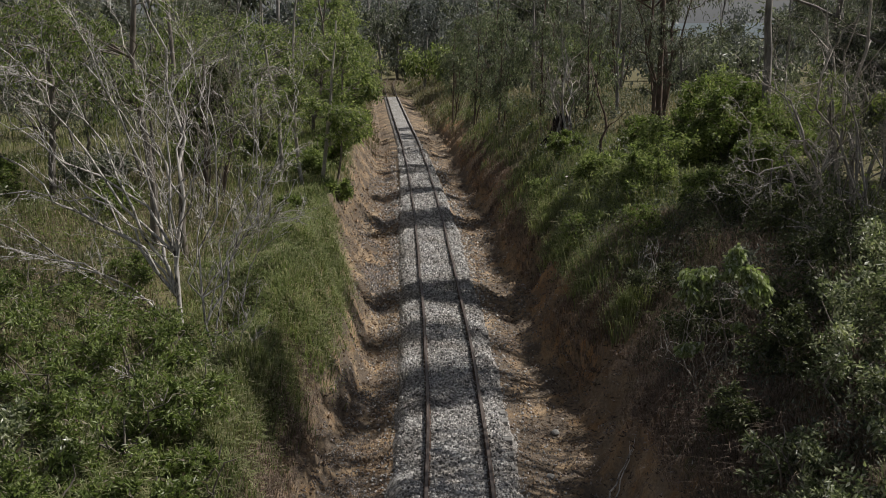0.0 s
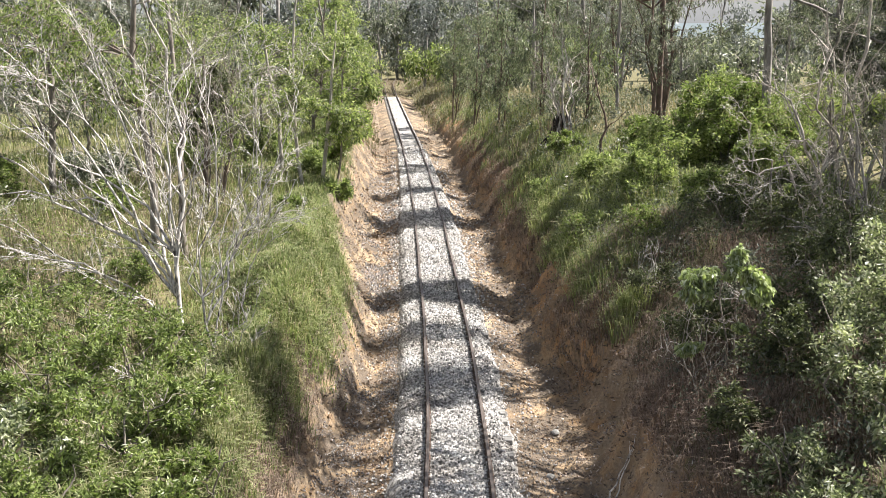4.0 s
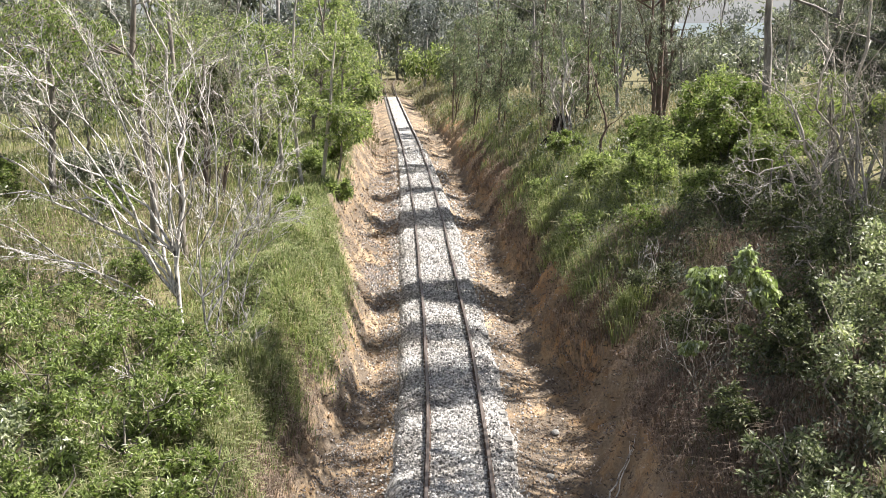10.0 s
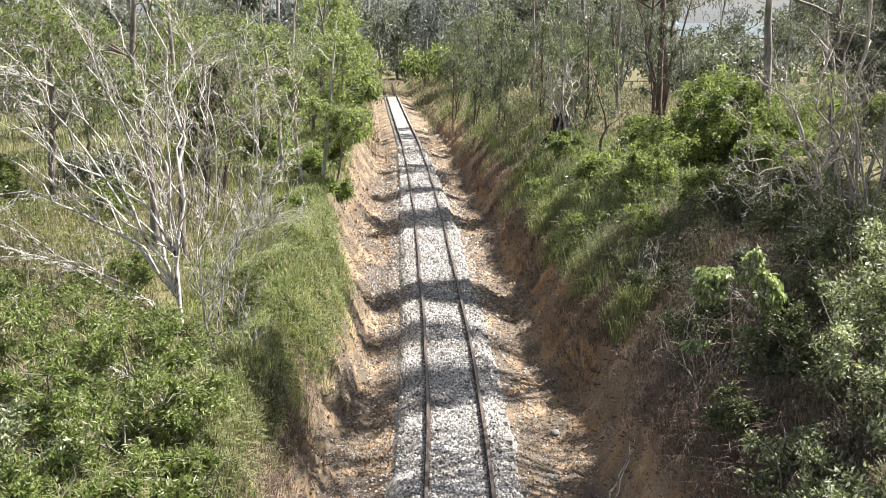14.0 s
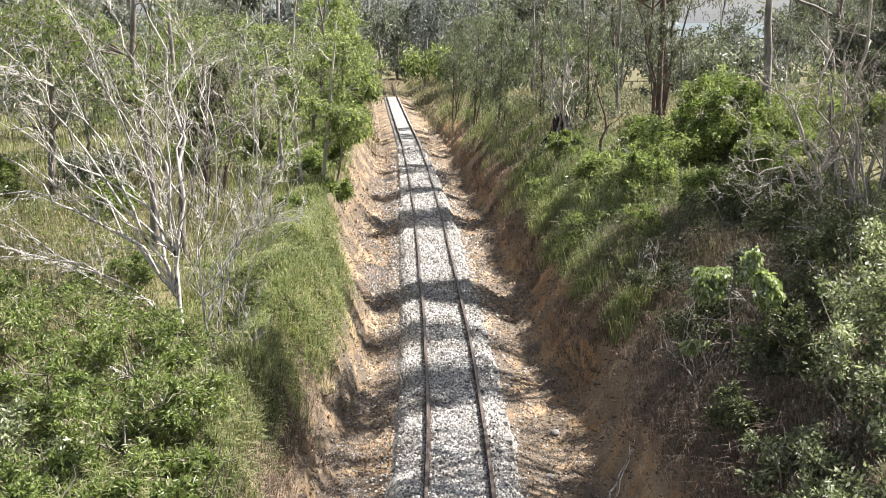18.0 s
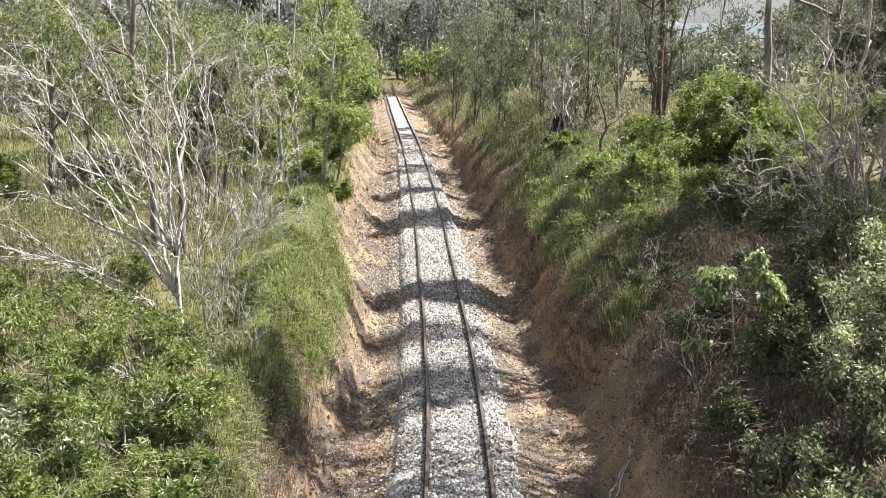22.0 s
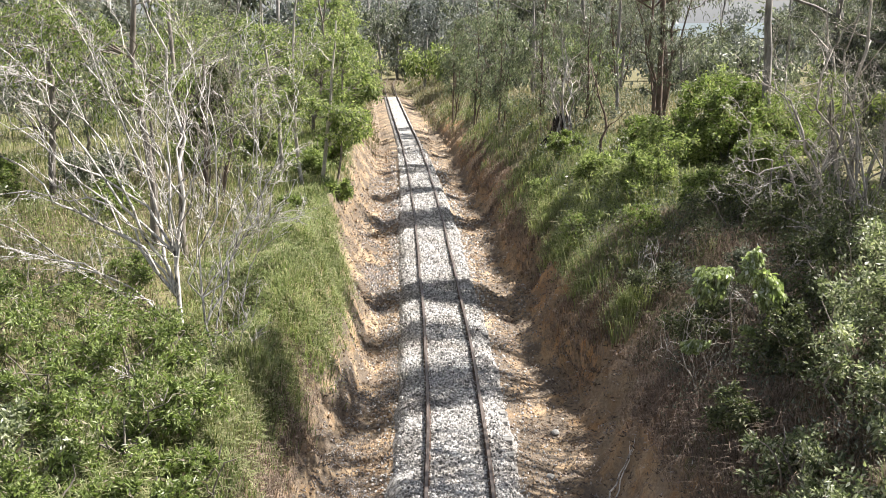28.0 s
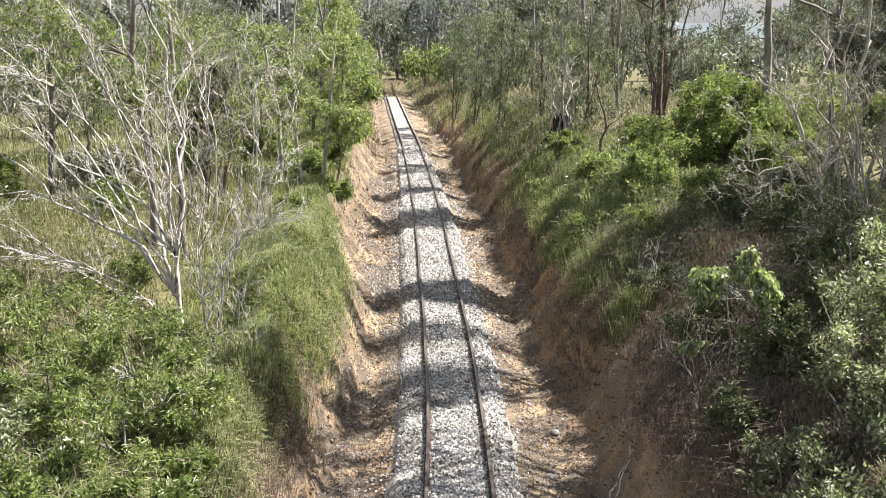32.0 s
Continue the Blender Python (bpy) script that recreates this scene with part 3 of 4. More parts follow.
def strip(seed, n, d0, d1, y0, y1, patch=None, keep=0.0):
    """Random places between two offsets from the track, thinned in patches."""
    r = np.random.default_rng(seed)
    y, d = r.uniform(y0, y1, n), r.uniform(d0, d1, n)
    x = d + line(y)
    if patch:
        ok = waves(x, y, patch, seed) > keep
        x, y = x[ok], y[ok]
    return x, y


# ---- west bank, near ----
SH = "green leafy shrub growing on the grassy bank"
GLOSSY = "dense bright green shrub with narrow glossy leaves"
WAXY = "grey green shrub with pale waxy leaves"
for k, (x, y, r, h, m, words, n, c) in enumerate([
        (-4.1, 11.0, 1.25, 1.6, LUSH, GLOSSY, 560, 18), (-3.05, 10.9, 0.85, 1.2, LUSH, GLOSSY, 520, 12), (-3.4, 9.5, 0.9, 1.0, LUSH, GLOSSY, 520, 12), (-4.6, 9.6, 0.9, 1.0, LUSH, GLOSSY, 460, 10),
        (-5.4, 12.2, 1.1, 1.3, LUSH, GLOSSY, 400, 13), (-5.3, 10.6, 0.9, 1.2, SILVER, WAXY, 380, 11), (-3.6, 12.3, 0.9, 1.2, LUSH, GLOSSY, 460, 11),
        (-4.5, 13.4, 1.2, 1.45, LUSH, "low green undershrub among the grass", 360, 15), (-5.8, 14.4, 1.2, 1.3, LUSH, "low green undershrub among the grass", 320, 11),
        (-6.9, 13.4, 1.1, 1.4, LUSH, SH, 360, 11), (-7.2, 15.8, 1.2, 1.0, LUSH, SH, 300, 10), (-4.9, 15.3, 0.8, 0.9, LUSH, SH, 320, 9), (-3.9, 14.6, 0.55, 0.7, SILVER, SH, 260, 7), (-6.0, 17.6, 1.0, 0.8, LUSH, SH, 300, 9)]):
    shrub("shrub", words, x, y, r, h, m, 101 + 3 * k, n * 0.8, int(c * 1.15), 0.092, 0.031 if m is LUSH else 0.036, clump_r=0.29)

bare_tree("dead_tree", "bleached bare dead tree with many spreading grey boughs", -4.9, 17.0, [
    ((0.0, 0.0), (-5.3, 17.6, 7.4), 1.5, 0.02), (1, (-7.95, 16.7, 4.33), 0.9, 0.10), (1, (-8.2, 17.2, 5.02), 1.0, 0.10), (2, (-7.9, 17.3, 5.85), 0.8, 0.08), (2, (-7.66, 17.6, 6.6), 0.8, 0.05),
    (1, (-6.45, 17.4, 6.6), 1.0, 0.03), (2, (-5.75, 17.5, 6.9), 0.8, 0.02), (1, (-4.9, 17.5, 6.4), 1.0, -0.03), (2, (-4.3, 16.7, 5.0), 0.6, -0.03),
    ((-0.25, 0.0), (-8.0, 16.6, 3.42), 0.7, 0.06), ((-0.3, 0.1), (-7.9, 16.5, 3.86), 0.8, 0.08), (1, (-7.1, 17.5, 6.2), 0.9, 0.05), (1, (-7.3, 17.0, 5.4), 0.8, 0.08), (3, (-6.0, 17.2, 6.2), 0.6, 0.04),
    ((-0.15, -0.1), (-6.6, 16.2, 3.2), 0.5, 0.08)], 0.036, DEAD, 201, 3, 5, 0.36, 0, "", 0.09, 0.085)
bare_tree("dead_sapling", "small bare dead tree with thin bleached stems", -4.27, 16.0, [
    ((0.0, 0.0), (-3.92, 16.3, 6.5), 1.1, 0.02), (2, (-3.1, 16.2, 5.1), 0.8, -0.05), (1, (-3.27, 16.5, 5.4), 0.8, -0.06), (3, (-2.75, 16.6, 6.2), 0.7, -0.04),
    (2, (-3.3, 15.8, 4.15), 0.6, 0.04), ((0.06, 0.0), (-2.95, 16.0, 3.95), 0.7, -0.06), (3, (-4.45, 16.3, 6.0), 0.6, 0.02), (3, (-2.4, 16.5, 4.8), 0.6, 0.02)], 0.026, DEAD, 204, 3, 5, 0.38, 0, "", 0.06, 0.09)

bare_tree("dead_bush", "small spray of bleached twigs beside the shrubs", -3.55, 15.1, [
    ((0, 0), (-3.1, 15.2, 2.75), 1.0), ((0, 0), (-3.5, 15.2, 2.6), 0.8), ((0.02, 0), (-3.0, 15.4, 2.2), 0.8), ((0, 0.02), (-3.8, 15.3, 2.5), 0.7)], 0.012, DEAD, 206, 2, 4, 0.45)
bare_tree("dead_bush", "dry bleached twigs poking out of the green shrub", -3.9, 12.3, [
    ((0, 0), (-3.5, 12.2, 2.4), 1.0), ((0, 0), (-4.15, 12.2, 2.5), 0.9), ((0.02, 0), (-3.75, 12.0, 2.2), 0.8)], 0.013, DEAD, 207, 2, 4, 0.45)

# ---- west bank, middle distance ----
plant("gum_tree", "slender gum tree with pale peeling trunk and sparse drooping leaves", "tree",
      [stem(211, -6.25, 20.2, (-6.35, 20.0, 9.6), 0.10), stem(212, -5.75, 20.6, (-5.85, 20.6, 8.6), 0.085)],
      crown(213, (-7.6, 19.8, 6.9), (3.0, 2.2, 1.2), 26, 0.6), TWIG, LUSH, 214, 0.13, 0.038, 190, 9, 0.8, 0.9, 0.018, 0.5)
plant("gum_tree", "tall gum tree with drooping olive leaves on the bank", "tree",
      [stem(221, -10.4, 25, (-10.0, 25, 11), 0.1)], crown(222, (-10.4, 24.5, 6.9), (3.4, 2.4, 1.9), 34, 0.95), TWIG, OLIVE, 223, 0.13, 0.038, 300, 9, 0.8, 0.9, 0.022, 0.4)
for k, (x, y, cz, rx, rz, m, n) in enumerate([(-8.8, 28.5, 6.3, 2.6, 1.5, FRESH, 18), (-12.5, 33, 5.9, 3.4, 2.0, GREYLEAF, 26), (-7.0, 36, 6.0, 2.6, 2.2, FRESH, 22), (-11, 41, 5.8, 3.4, 3.2, GREYLEAF, 34), (-16, 38, 5.8, 3.6, 3.2, OLIVE, 30)]):
    plant("wattle_tree", "leafy green tree behind the dead tree", "tree", [stem(231 + 5 * k, x, y, (x + 0.3, y, cz + 2.4), 0.06), stem(232 + 5 * k, x - 0.3, y + 0.2, (x - 1.4, y + 0.4, cz + 1.6), 0.045)],
          crown(233 + 5 * k, (x, y, cz), (rx, 2.2, rz), n, 0.95), TWIG, m, 234 + 5 * k, 0.13, 0.042, 290, 9, 0.4, 0.8, 0.03)
plant("wattle_tree", "thin twiggy wattle with sparse pale green leaves", "tree", [stem(237, -4.9, 24.6, (-4.7, 24.5, 6.0), 0.035), stem(238, -4.8, 24.7, (-4.0, 24.7, 5.2), 0.028), stem(239, -5.0, 24.7, (-5.6, 24.5, 5.4), 0.028)],
      crown(240, (-4.8, 24.4, 4.6), (1.35, 0.7, 1.3), 18, 0.45), GREYWOOD, FRESH, 236, 0.11, 0.04, 60, 9, 0.4, 0.8, 0.014, 0.5)
bare_tree("dead_bush", "tangled grey bush of dead twigs in deep shade", -6.4, 25.5, [
    ((0.0, 0.0), (-6.3, 25.4, 6.3), 1.0), ((0.1, 0.0), (-5.3, 25.3, 5.9), 0.8), ((-0.1, 0.0), (-7.1, 25.4, 6.0), 0.8), ((0.0, 0.1), (-6.7, 26, 5.4), 0.8),
    ((0.1, 0.1), (-5.8, 25.7, 5.0), 0.7), ((0.1, 0.0), (-5.0, 25.2, 5.0), 0.7), ((0.2, 0.0), (-4.6, 25.4, 5.6), 0.7), ((-0.2, 0.0), (-7.4, 25.2, 5.0), 0.7)], 0.03, TWIG, 241, 3, 5, 0.5)
# the shade behind the twigs is in this tree's leaf colour
plant("shaded_tree", "dense tree behind the dead twigs, shade in its leaf colour", "tree", [stem(243, -6.9, 27.5, (-6.8, 27.5, 6.4), 0.09), stem(244, -6.5, 27.6, (-6.0, 27.6, 6.0), 0.07)],
      crown(245, (-6.7, 27.4, 5.0), (1.0, 0.8, 1.2), 20, 0.55, 0.2), BROWN, SHADELEAF, 246, 0.12, 0.045, 330, 9, 0.4, 0.8, 0.03)
plant("wattle_tree", "bright green leafy wattle tree with a thin pale trunk", "tree",
      [stem(251, -4.7, 31.5, (-4.62, 31.4, 9.5), 0.07), stem(252, -4.2, 32.5, (-3.6, 32.8, 7.4), 0.08), stem(253, -5.6, 32.5, (-6.0, 32.4, 8), 0.08)],
      crown(254, (-5.0, 31.8, 6.0), (2.3, 2.0, 1.7), 32, 0.55) + crown(255, (-3.15, 32, 4.1), (0.85, 1.0, 0.8), 16, 0.45), PALE, FRESH, 256, 0.17, 0.060, 125, 9, 0.4, 0.8, 0.03, 0.5)
plant("wattle_tree", "light green leafy tree hanging over the cutting", "tree",
      [stem(257, -3.9, 33.6, (-3.4, 33.6, 7.0), 0.05)],
      crown(259, (-3.2, 33.6, 5.0), (1.0, 1.0, 2.0), 20, 0.45), TWIG, FRESH, 266, 0.18, 0.066, 120, 9, 0.4, 0.8, 0.03, 0.4)
plant("wattle_tree", "yellow green wattle tree leaning over the line", "tree",
      [stem(261, -6.0, 44, (-5.6, 44, 9), 0.1), stem(262, -5.3, 44.5, (-4.6, 44.4, 8), 0.09)],
      crown(263, (-5.7, 44, 5.6), (2.4, 2.2, 3.2), 44, 0.95), TWIG, FRESH, 264, 0.16, 0.05, 300, 9, 0.4, 0.8, 0.035)
plant("wattle_tree", "yellow green arching tree beside the far track", "tree",
      [stem(271, -8.2, 62, (-7.4, 62, 9), 0.14), stem(272, -7.5, 63, (-5.5, 62.5, 8), 0.12)],
      crown(273, (-6.9, 62, 5.4), (2.9, 2.6, 4.0), 46, 1.2), TWIG, FRESH, 274, 0.24, 0.07, 250, 9, 0.7, 0.8, 0.04)
plant("wattle_tree", "yellow green arching tree beside the far track", "tree",
      [stem(281, -9.8, 82, (-9.0, 82, 9), 0.16)], crown(282, (-8.6, 82, 4.6), (3.0, 2.6, 4.4), 32, 1.4), TWIG, FRESH, 283, 0.30, 0.09, 240, 9, 0.6, 0.8, 0.05)
for k, (x, y, r, h, m) in enumerate([(-4.4, 37, 0.9, 1.5, LUSH), (-4.7, 40.5, 1.0, 1.7, LUSH), (-6.6, 36, 1.2, 1.6, FRESH), (-4.9, 48, 1.2, 2.0, FRESH), (-6.4, 54, 1.4, 2.4, LUSH),
                                     (-8.6, 34, 1.4, 2.0, FRESH), (-14.5, 27, 1.7, 2.8, LUSH), (-8.2, 23.5, 0.9, 1.1, LUSH), (-10.8, 20.5, 1.1, 1.3, SILVER), (-4.4, 26.5, 0.5, 0.6, LUSH), (-3.6, 31.6, 0.7, 0.9, FRESH), (-7.8, 31, 1.3, 1.8, FRESH), (-5.0, 34.5, 0.9, 1.0, FRESH), (-9.8, 26.5, 1.2, 1.5, GREYLEAF), (-6.6, 72, 1.6, 2.4, FRESH), (-12, 24, 1.3, 1.6, LUSH)]):
    shrub("shrub", SH, x, y, r, h, m, 300 + 7 * k, 300, 11, 0.09 + 0.0018 * y, 0.03 + 0.0008 * y)

# ---- east bank, near ----
PALE_SHRUB = "straggly shrub with pale waxy leaves on the shaded bank"
# most of these shrubs take the leaf colour darkened to stand for shade
SHADE_SHRUB = "green shrub in the shade of the bank"
LIP_SHRUB = "low shrub on the lip of the cutting"
for k, (x, y, r, h, m, words, n, c, sw) in enumerate([
        (5.35, 11.6, 1.0, 2.2, SILVER, PALE_SHRUB, 320, 16, 0.8), (5.5, 10.3, 0.95, 1.5, SILVER, PALE_SHRUB, 320, 13, 0.8), (4.35, 10.9, 0.8, 1.0, SILVER, PALE_SHRUB, 320, 11, 0.6),
        (6.4, 13.2, 1.1, 2.0, SILVER, PALE_SHRUB, 320, 14, 0.6), (4.6, 9.4, 0.8, 1.0, SILVER, PALE_SHRUB, 300, 10, 0.0), (6.6, 11.8, 1.0, 2.4, SILVER, PALE_SHRUB, 300, 13, 0.5),
        (6.6, 15.6, 1.2, 1.4, SHADELEAF, SHADE_SHRUB, 340, 14, 0), (5.5, 17.4, 1.0, 0.9, OLIVE, SHADE_SHRUB, 320, 12, 0), (6.3, 20.3, 1.4, 1.6, SHADELEAF, SHADE_SHRUB, 280, 14, 0),
        (7.8, 17.2, 1.4, 2.0, SHADELEAF, SHADE_SHRUB, 320, 13, 0), (5.8, 14.6, 0.9, 0.9, SHADELEAF, SHADE_SHRUB, 340, 13, 0), (4.5, 19.2, 0.8, 0.9, SHADELEAF, LIP_SHRUB, 280, 9, 0),
        (4.8, 22.5, 0.9, 1.0, LUSH, LIP_SHRUB, 280, 10, 0), (3.9, 25.5, 0.8, 0.9, LUSH, LIP_SHRUB, 280, 10, 0), (8.0, 21.5, 1.3, 1.2, SHADELEAF, SHADE_SHRUB, 320, 12, 0), (5.15, 13.3, 0.8, 0.9, SHADELEAF, SHADE_SHRUB, 380, 13, 0), (4.5, 15.6, 0.8, 1.0, SHADELEAF, SHADE_SHRUB, 340, 12, 0), (4.3, 12.7, 0.6, 0.8, SHADELEAF, SHADE_SHRUB, 300, 9, 0)]):
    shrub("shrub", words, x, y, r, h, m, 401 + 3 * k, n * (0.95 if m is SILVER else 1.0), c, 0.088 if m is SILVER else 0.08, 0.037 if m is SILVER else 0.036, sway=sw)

SAPLING = plant("sapling", "leafy sapling with large drooping light green leaves", "tree",
                [stem(481, 4.45, 14.2, (4.4, 14.0, 3.8), 0.02, 8, 0.10), stem(482, 4.5, 14.2, (4.9, 14.1, 3.6), 0.016, 8, 0.1)],
                [(np.array(c), r) for c, r in (((4.02, 14.0, 3.60), 0.22), ((3.90, 13.95, 3.42), 0.18), ((4.17, 14.0, 3.68), 0.16), ((4.12, 14.0, 3.40), 0.18), ((4.83, 14.0, 3.60), 0.20), ((4.70, 14.05, 3.95), 0.13),
                                               ((5.02, 14.0, 3.42), 0.20), ((4.85, 13.95, 3.32), 0.20), ((5.0, 14.0, 3.22), 0.15), ((4.6, 14.0, 3.68), 0.12), ((4.68, 13.9, 2.8), 0.07), ((3.75, 13.9, 2.5), 0.08))],
                TWIG, PALELEAF, 483, 0.115, 0.066, 560, 12, 1.5, 0.9, 0.012)

bare_tree("dead_bush", "dry grey twigs under the leafy sapling", 4.15, 14.5, [
    ((0, 0), (3.85, 14.3, 2.75), 1.0), ((0, 0), (4.3, 14.2, 2.9), 0.9), ((0.02, 0), (3.7, 14.2, 2.4), 0.8), ((0, 0), (4.45, 14.1, 2.5), 0.8)], 0.012, GREYWOOD, 486, 2, 4, 0.45)
bare_tree("dead_bush", "arching grey twigs on the shaded bank", 5.35, 15.2, [
    ((0, 0), (4.75, 14.8, 2.9), 1.0, 0.2), ((0, 0), (5.7, 15.1, 3.4), 0.9, 0.1), ((0.02, 0), (4.9, 15.0, 3.3), 0.8, 0.15), ((0, 0), (5.9, 14.8, 2.9), 0.8, 0.2)], 0.016, GREYWOOD, 487, 2, 4, 0.42)
bare_tree("dead_bush", "arching grey twigs on the shaded bank", 7.2, 16.6, [
    ((0, 0), (5.9, 16.0, 3.9), 1.0, 0.15), ((0, 0), (6.6, 16.0, 3.7), 0.9, 0.2), ((0.02, 0), (6.2, 16.2, 3.5), 0.8, 0.15)], 0.018, GREYWOOD, 488, 2, 4, 0.4)
bare_tree("dead_bush", "pale dry stalks on the lip of the cutting", 4.35, 19.8, [
    ((0, 0), (4.0, 19.3, 2.7), 1.0), ((0, 0), (4.5, 19.2, 2.9), 0.9), ((0.02, 0), (4.3, 19.0, 2.6), 0.8)], 0.011, DEAD, 489, 2, 4, 0.45)

# ---- east bank, middle distance ----
bare_tree("dead_tree", "crooked grey tree with twisted bare branches", 8.3, 18.8, [
    ((-0.1, 0.0), (6.35, 18.5, 6.3), 1.2, 0.05), ((-0.2, 0.0), (5.95, 18.1, 4.95), 0.9, 0.12), ((-0.2, -0.1), (6.5, 18.0, 4.2), 0.8, 0.12), ((0.0, -0.2), (7.3, 17.7, 4.0), 0.7, 0.10),
    ((-0.1, 0.0), (6.6, 18.4, 5.85), 1.1, 0.08), ((0.0, 0.1), (7.1, 18.9, 7.2), 1.1, 0.03), ((0.0, 0.0), (7.5, 18.6, 6.7), 1.0, 0.04), ((0.05, 0.1), (8.0, 18.8, 7.4), 1.3, 0.0),
    ((0.15, 0.1), (8.7, 19.0, 7.0), 1.2, 0.0), ((0.1, -0.1), (8.2, 18.3, 5.9), 0.9, -0.04), ((-0.2, 0.0), (6.8, 18.1, 5.1), 0.9, 0.10), ((-0.1, 0.0), (6.0, 18.6, 5.4), 0.8, 0.10), ((0.1, -0.2), (8.7, 17.8, 5.2), 0.8, 0.0)], 0.035, GREYWOOD, 441, 3, 5, 0.36, 0, "", 0.05, 0.19)
plant("paperbark_tree", "grey twiggy tree with sparse olive leaves", "tree",
      [stem(442, 8.9, 20.2, (8.7, 20, 8.8), 0.055), stem(443, 9.2, 20.4, (9.9, 20.6, 8.4), 0.05), stem(444, 8.6, 20.2, (7.8, 19.9, 7.6), 0.04)],
      crown(445, (9.4, 20.8, 5.9), (1.7, 1.4, 2.3), 30, 0.6), GREYWOOD, OLIVE, 446, 0.09, 0.032, 260, 9, 0.4, 0.8, 0.025, 0.4)
plant("wattle_tree", "thin light green wattle among the grey branches", "tree", [stem(447, 8.1, 19.5, (7.8, 19.3, 6.6), 0.03), stem(448, 8.2, 19.6, (8.6, 19.5, 6.2), 0.025)],
      crown(449, (7.8, 19.2, 5.1), (1.5, 0.8, 1.6), 20, 0.42), TWIG, FRESH, 440, 0.12, 0.04, 70, 7, 0.5, 0.9, 0.012, 0.6)
for k, (x, y, top, cz, rz, rr, n) in enumerate([(12.6, 24.5, 12.5, 8.0, 3.0, 0.12, 30), (14.6, 30, 13.0, 7.6, 3.6, 0.14, 30), (11.6, 23.0, 9.5, 6.4, 2.2, 0.09, 34), (13.4, 19.6, 11, 6.6, 3.2, 0.12, 30), (10.6, 21.6, 10.5, 6.9, 1.6, 0.1, 32), (12.2, 19.6, 12, 9.4, 2.0, 0.12, 26), (12.0, 16.0, 11, 8.6, 2.0, 0.11, 8)]):
    plant("gum_tree", "tall gum tree with dark drooping foliage on the bank", "tree",
          [stem(450 + 9 * k, x, y, (x - 0.3, y + 0.2, top), rr), stem(451 + 9 * k, x + 0.2, y + 0.2, (x + 1.2, y - 0.4, top - 1.5), rr * 0.7)],
          crown(452 + 9 * k, (x, y, cz), (2.0, 1.6, rz), n, 0.7), GUM, OLIVE, 453 + 9 * k, 0.14, 0.042, 260, 9, 1.0, 1.0, 0.045, 0.5, "gum trees on the bank")
for k, (x, y, r, h, m) in enumerate([(6.6, 27.5, 1.2, 2.2, FRESH), (9.9, 26.8, 1.3, 2.2, LUSH), (5.6, 25.8, 0.9, 1.4, FRESH), (5.0, 29.5, 0.9, 1.0, FRESH), (8.3, 24.2, 1.1, 1.5, LUSH),
                                     (7.0, 33, 1.1, 1.3, LUSH), (12.0, 37, 1.6, 2.4, LUSH), (15.5, 38, 1.8, 2.8, LUSH), (6.5, 22.9, 0.9, 1.1, LUSH), (10.4, 31.5, 1.2, 1.8, FRESH), (12.5, 33.5, 1.6, 2.4, LUSH), (4.6, 35, 0.8, 1.1, LUSH), (3.6, 33, 0.7, 0.9, FRESH)]):
    shrub("shrub", "rounded green shrub above the cutting", x, y, r, h, m, 500 + 7 * k, 440, 16, 0.11, 0.042, clump_r=0.4)
shrub("shrub", "large dense glossy green shrub above the cutting", 8.4, 28.4, 1.8, 3.0, LUSH, 591, 700, 32, 0.13, 0.05, clump_r=0.36)
shrub("shrub", "large dense glossy green shrub above the cutting", 9.2, 29.7, 1.5, 2.9, FRESH, 594, 560, 20, 0.13, 0.05, clump_r=0.4)
for k, (x, y, top, r) in enumerate([(1.9, 58, 8.6, 1.5), (3.0, 50, 8.0, 1.3), (1.0, 70, 7.4, 1.4), (4.9, 48, 9.0, 1.6), (6.2, 42, 7.6, 1.3), (6.6, 53, 9, 2.0), (0.7, 66, 7.4, 1.3), (3.4, 62, 9, 2.2)]):
    plant("she_oak", "slender tree with fine drooping olive foliage", "tree",
          [stem(600 + 9 * k, x, y, (x + 0.15, y, top), 0.06), stem(601 + 9 * k, x + 0.1, y, (x + 0.7, y + 0.2, top - 1.2), 0.045)],
          crown(602 + 9 * k, (x + 0.15, y, 0.5 * top + 1.3), (r * 1.1, r, 0.33 * top), 28, 0.75), BROWN, NEEDLE, 603 + 9 * k, 0.18, 0.05, 140, 9, 1.2, 1.1, 0.025, 0.7, "slender trees above the cutting")
for k, (x, y, top, rr, wd, cz) in enumerate([(10.6, 46, 12.5, 0.15, BROWN, 9.8), (7.8, 52, 12, 0.12, GUM, 8.5), (19.5, 47, 13, 0.16, GUM, 7.5), (10.5, 58, 12, 0.12, BROWN, 8)]):
    plant("gum_tree", "tall gum tree with straight bare trunk and drooping crown", "tree",
          [stem(700 + 9 * k, x, y, (x - 0.5, y, top), rr), stem(701 + 9 * k, x - 0.2, y, (x + 1.6, y, top - 2), rr * 0.4, 8, 0.06), stem(702 + 9 * k, x, y + 0.1, (x - 2.0, y, top - 3), rr * 0.35, 8, 0.06)],
          crown(703 + 9 * k, (x, y, cz), (3.0, 2.2, 2.2), 26, 0.95), wd, OLIVE, 704 + 9 * k, 0.19, 0.05, 170, 9, 1.2, 1.0, 0.05, 0.5, "tall gum trees above the cutting")
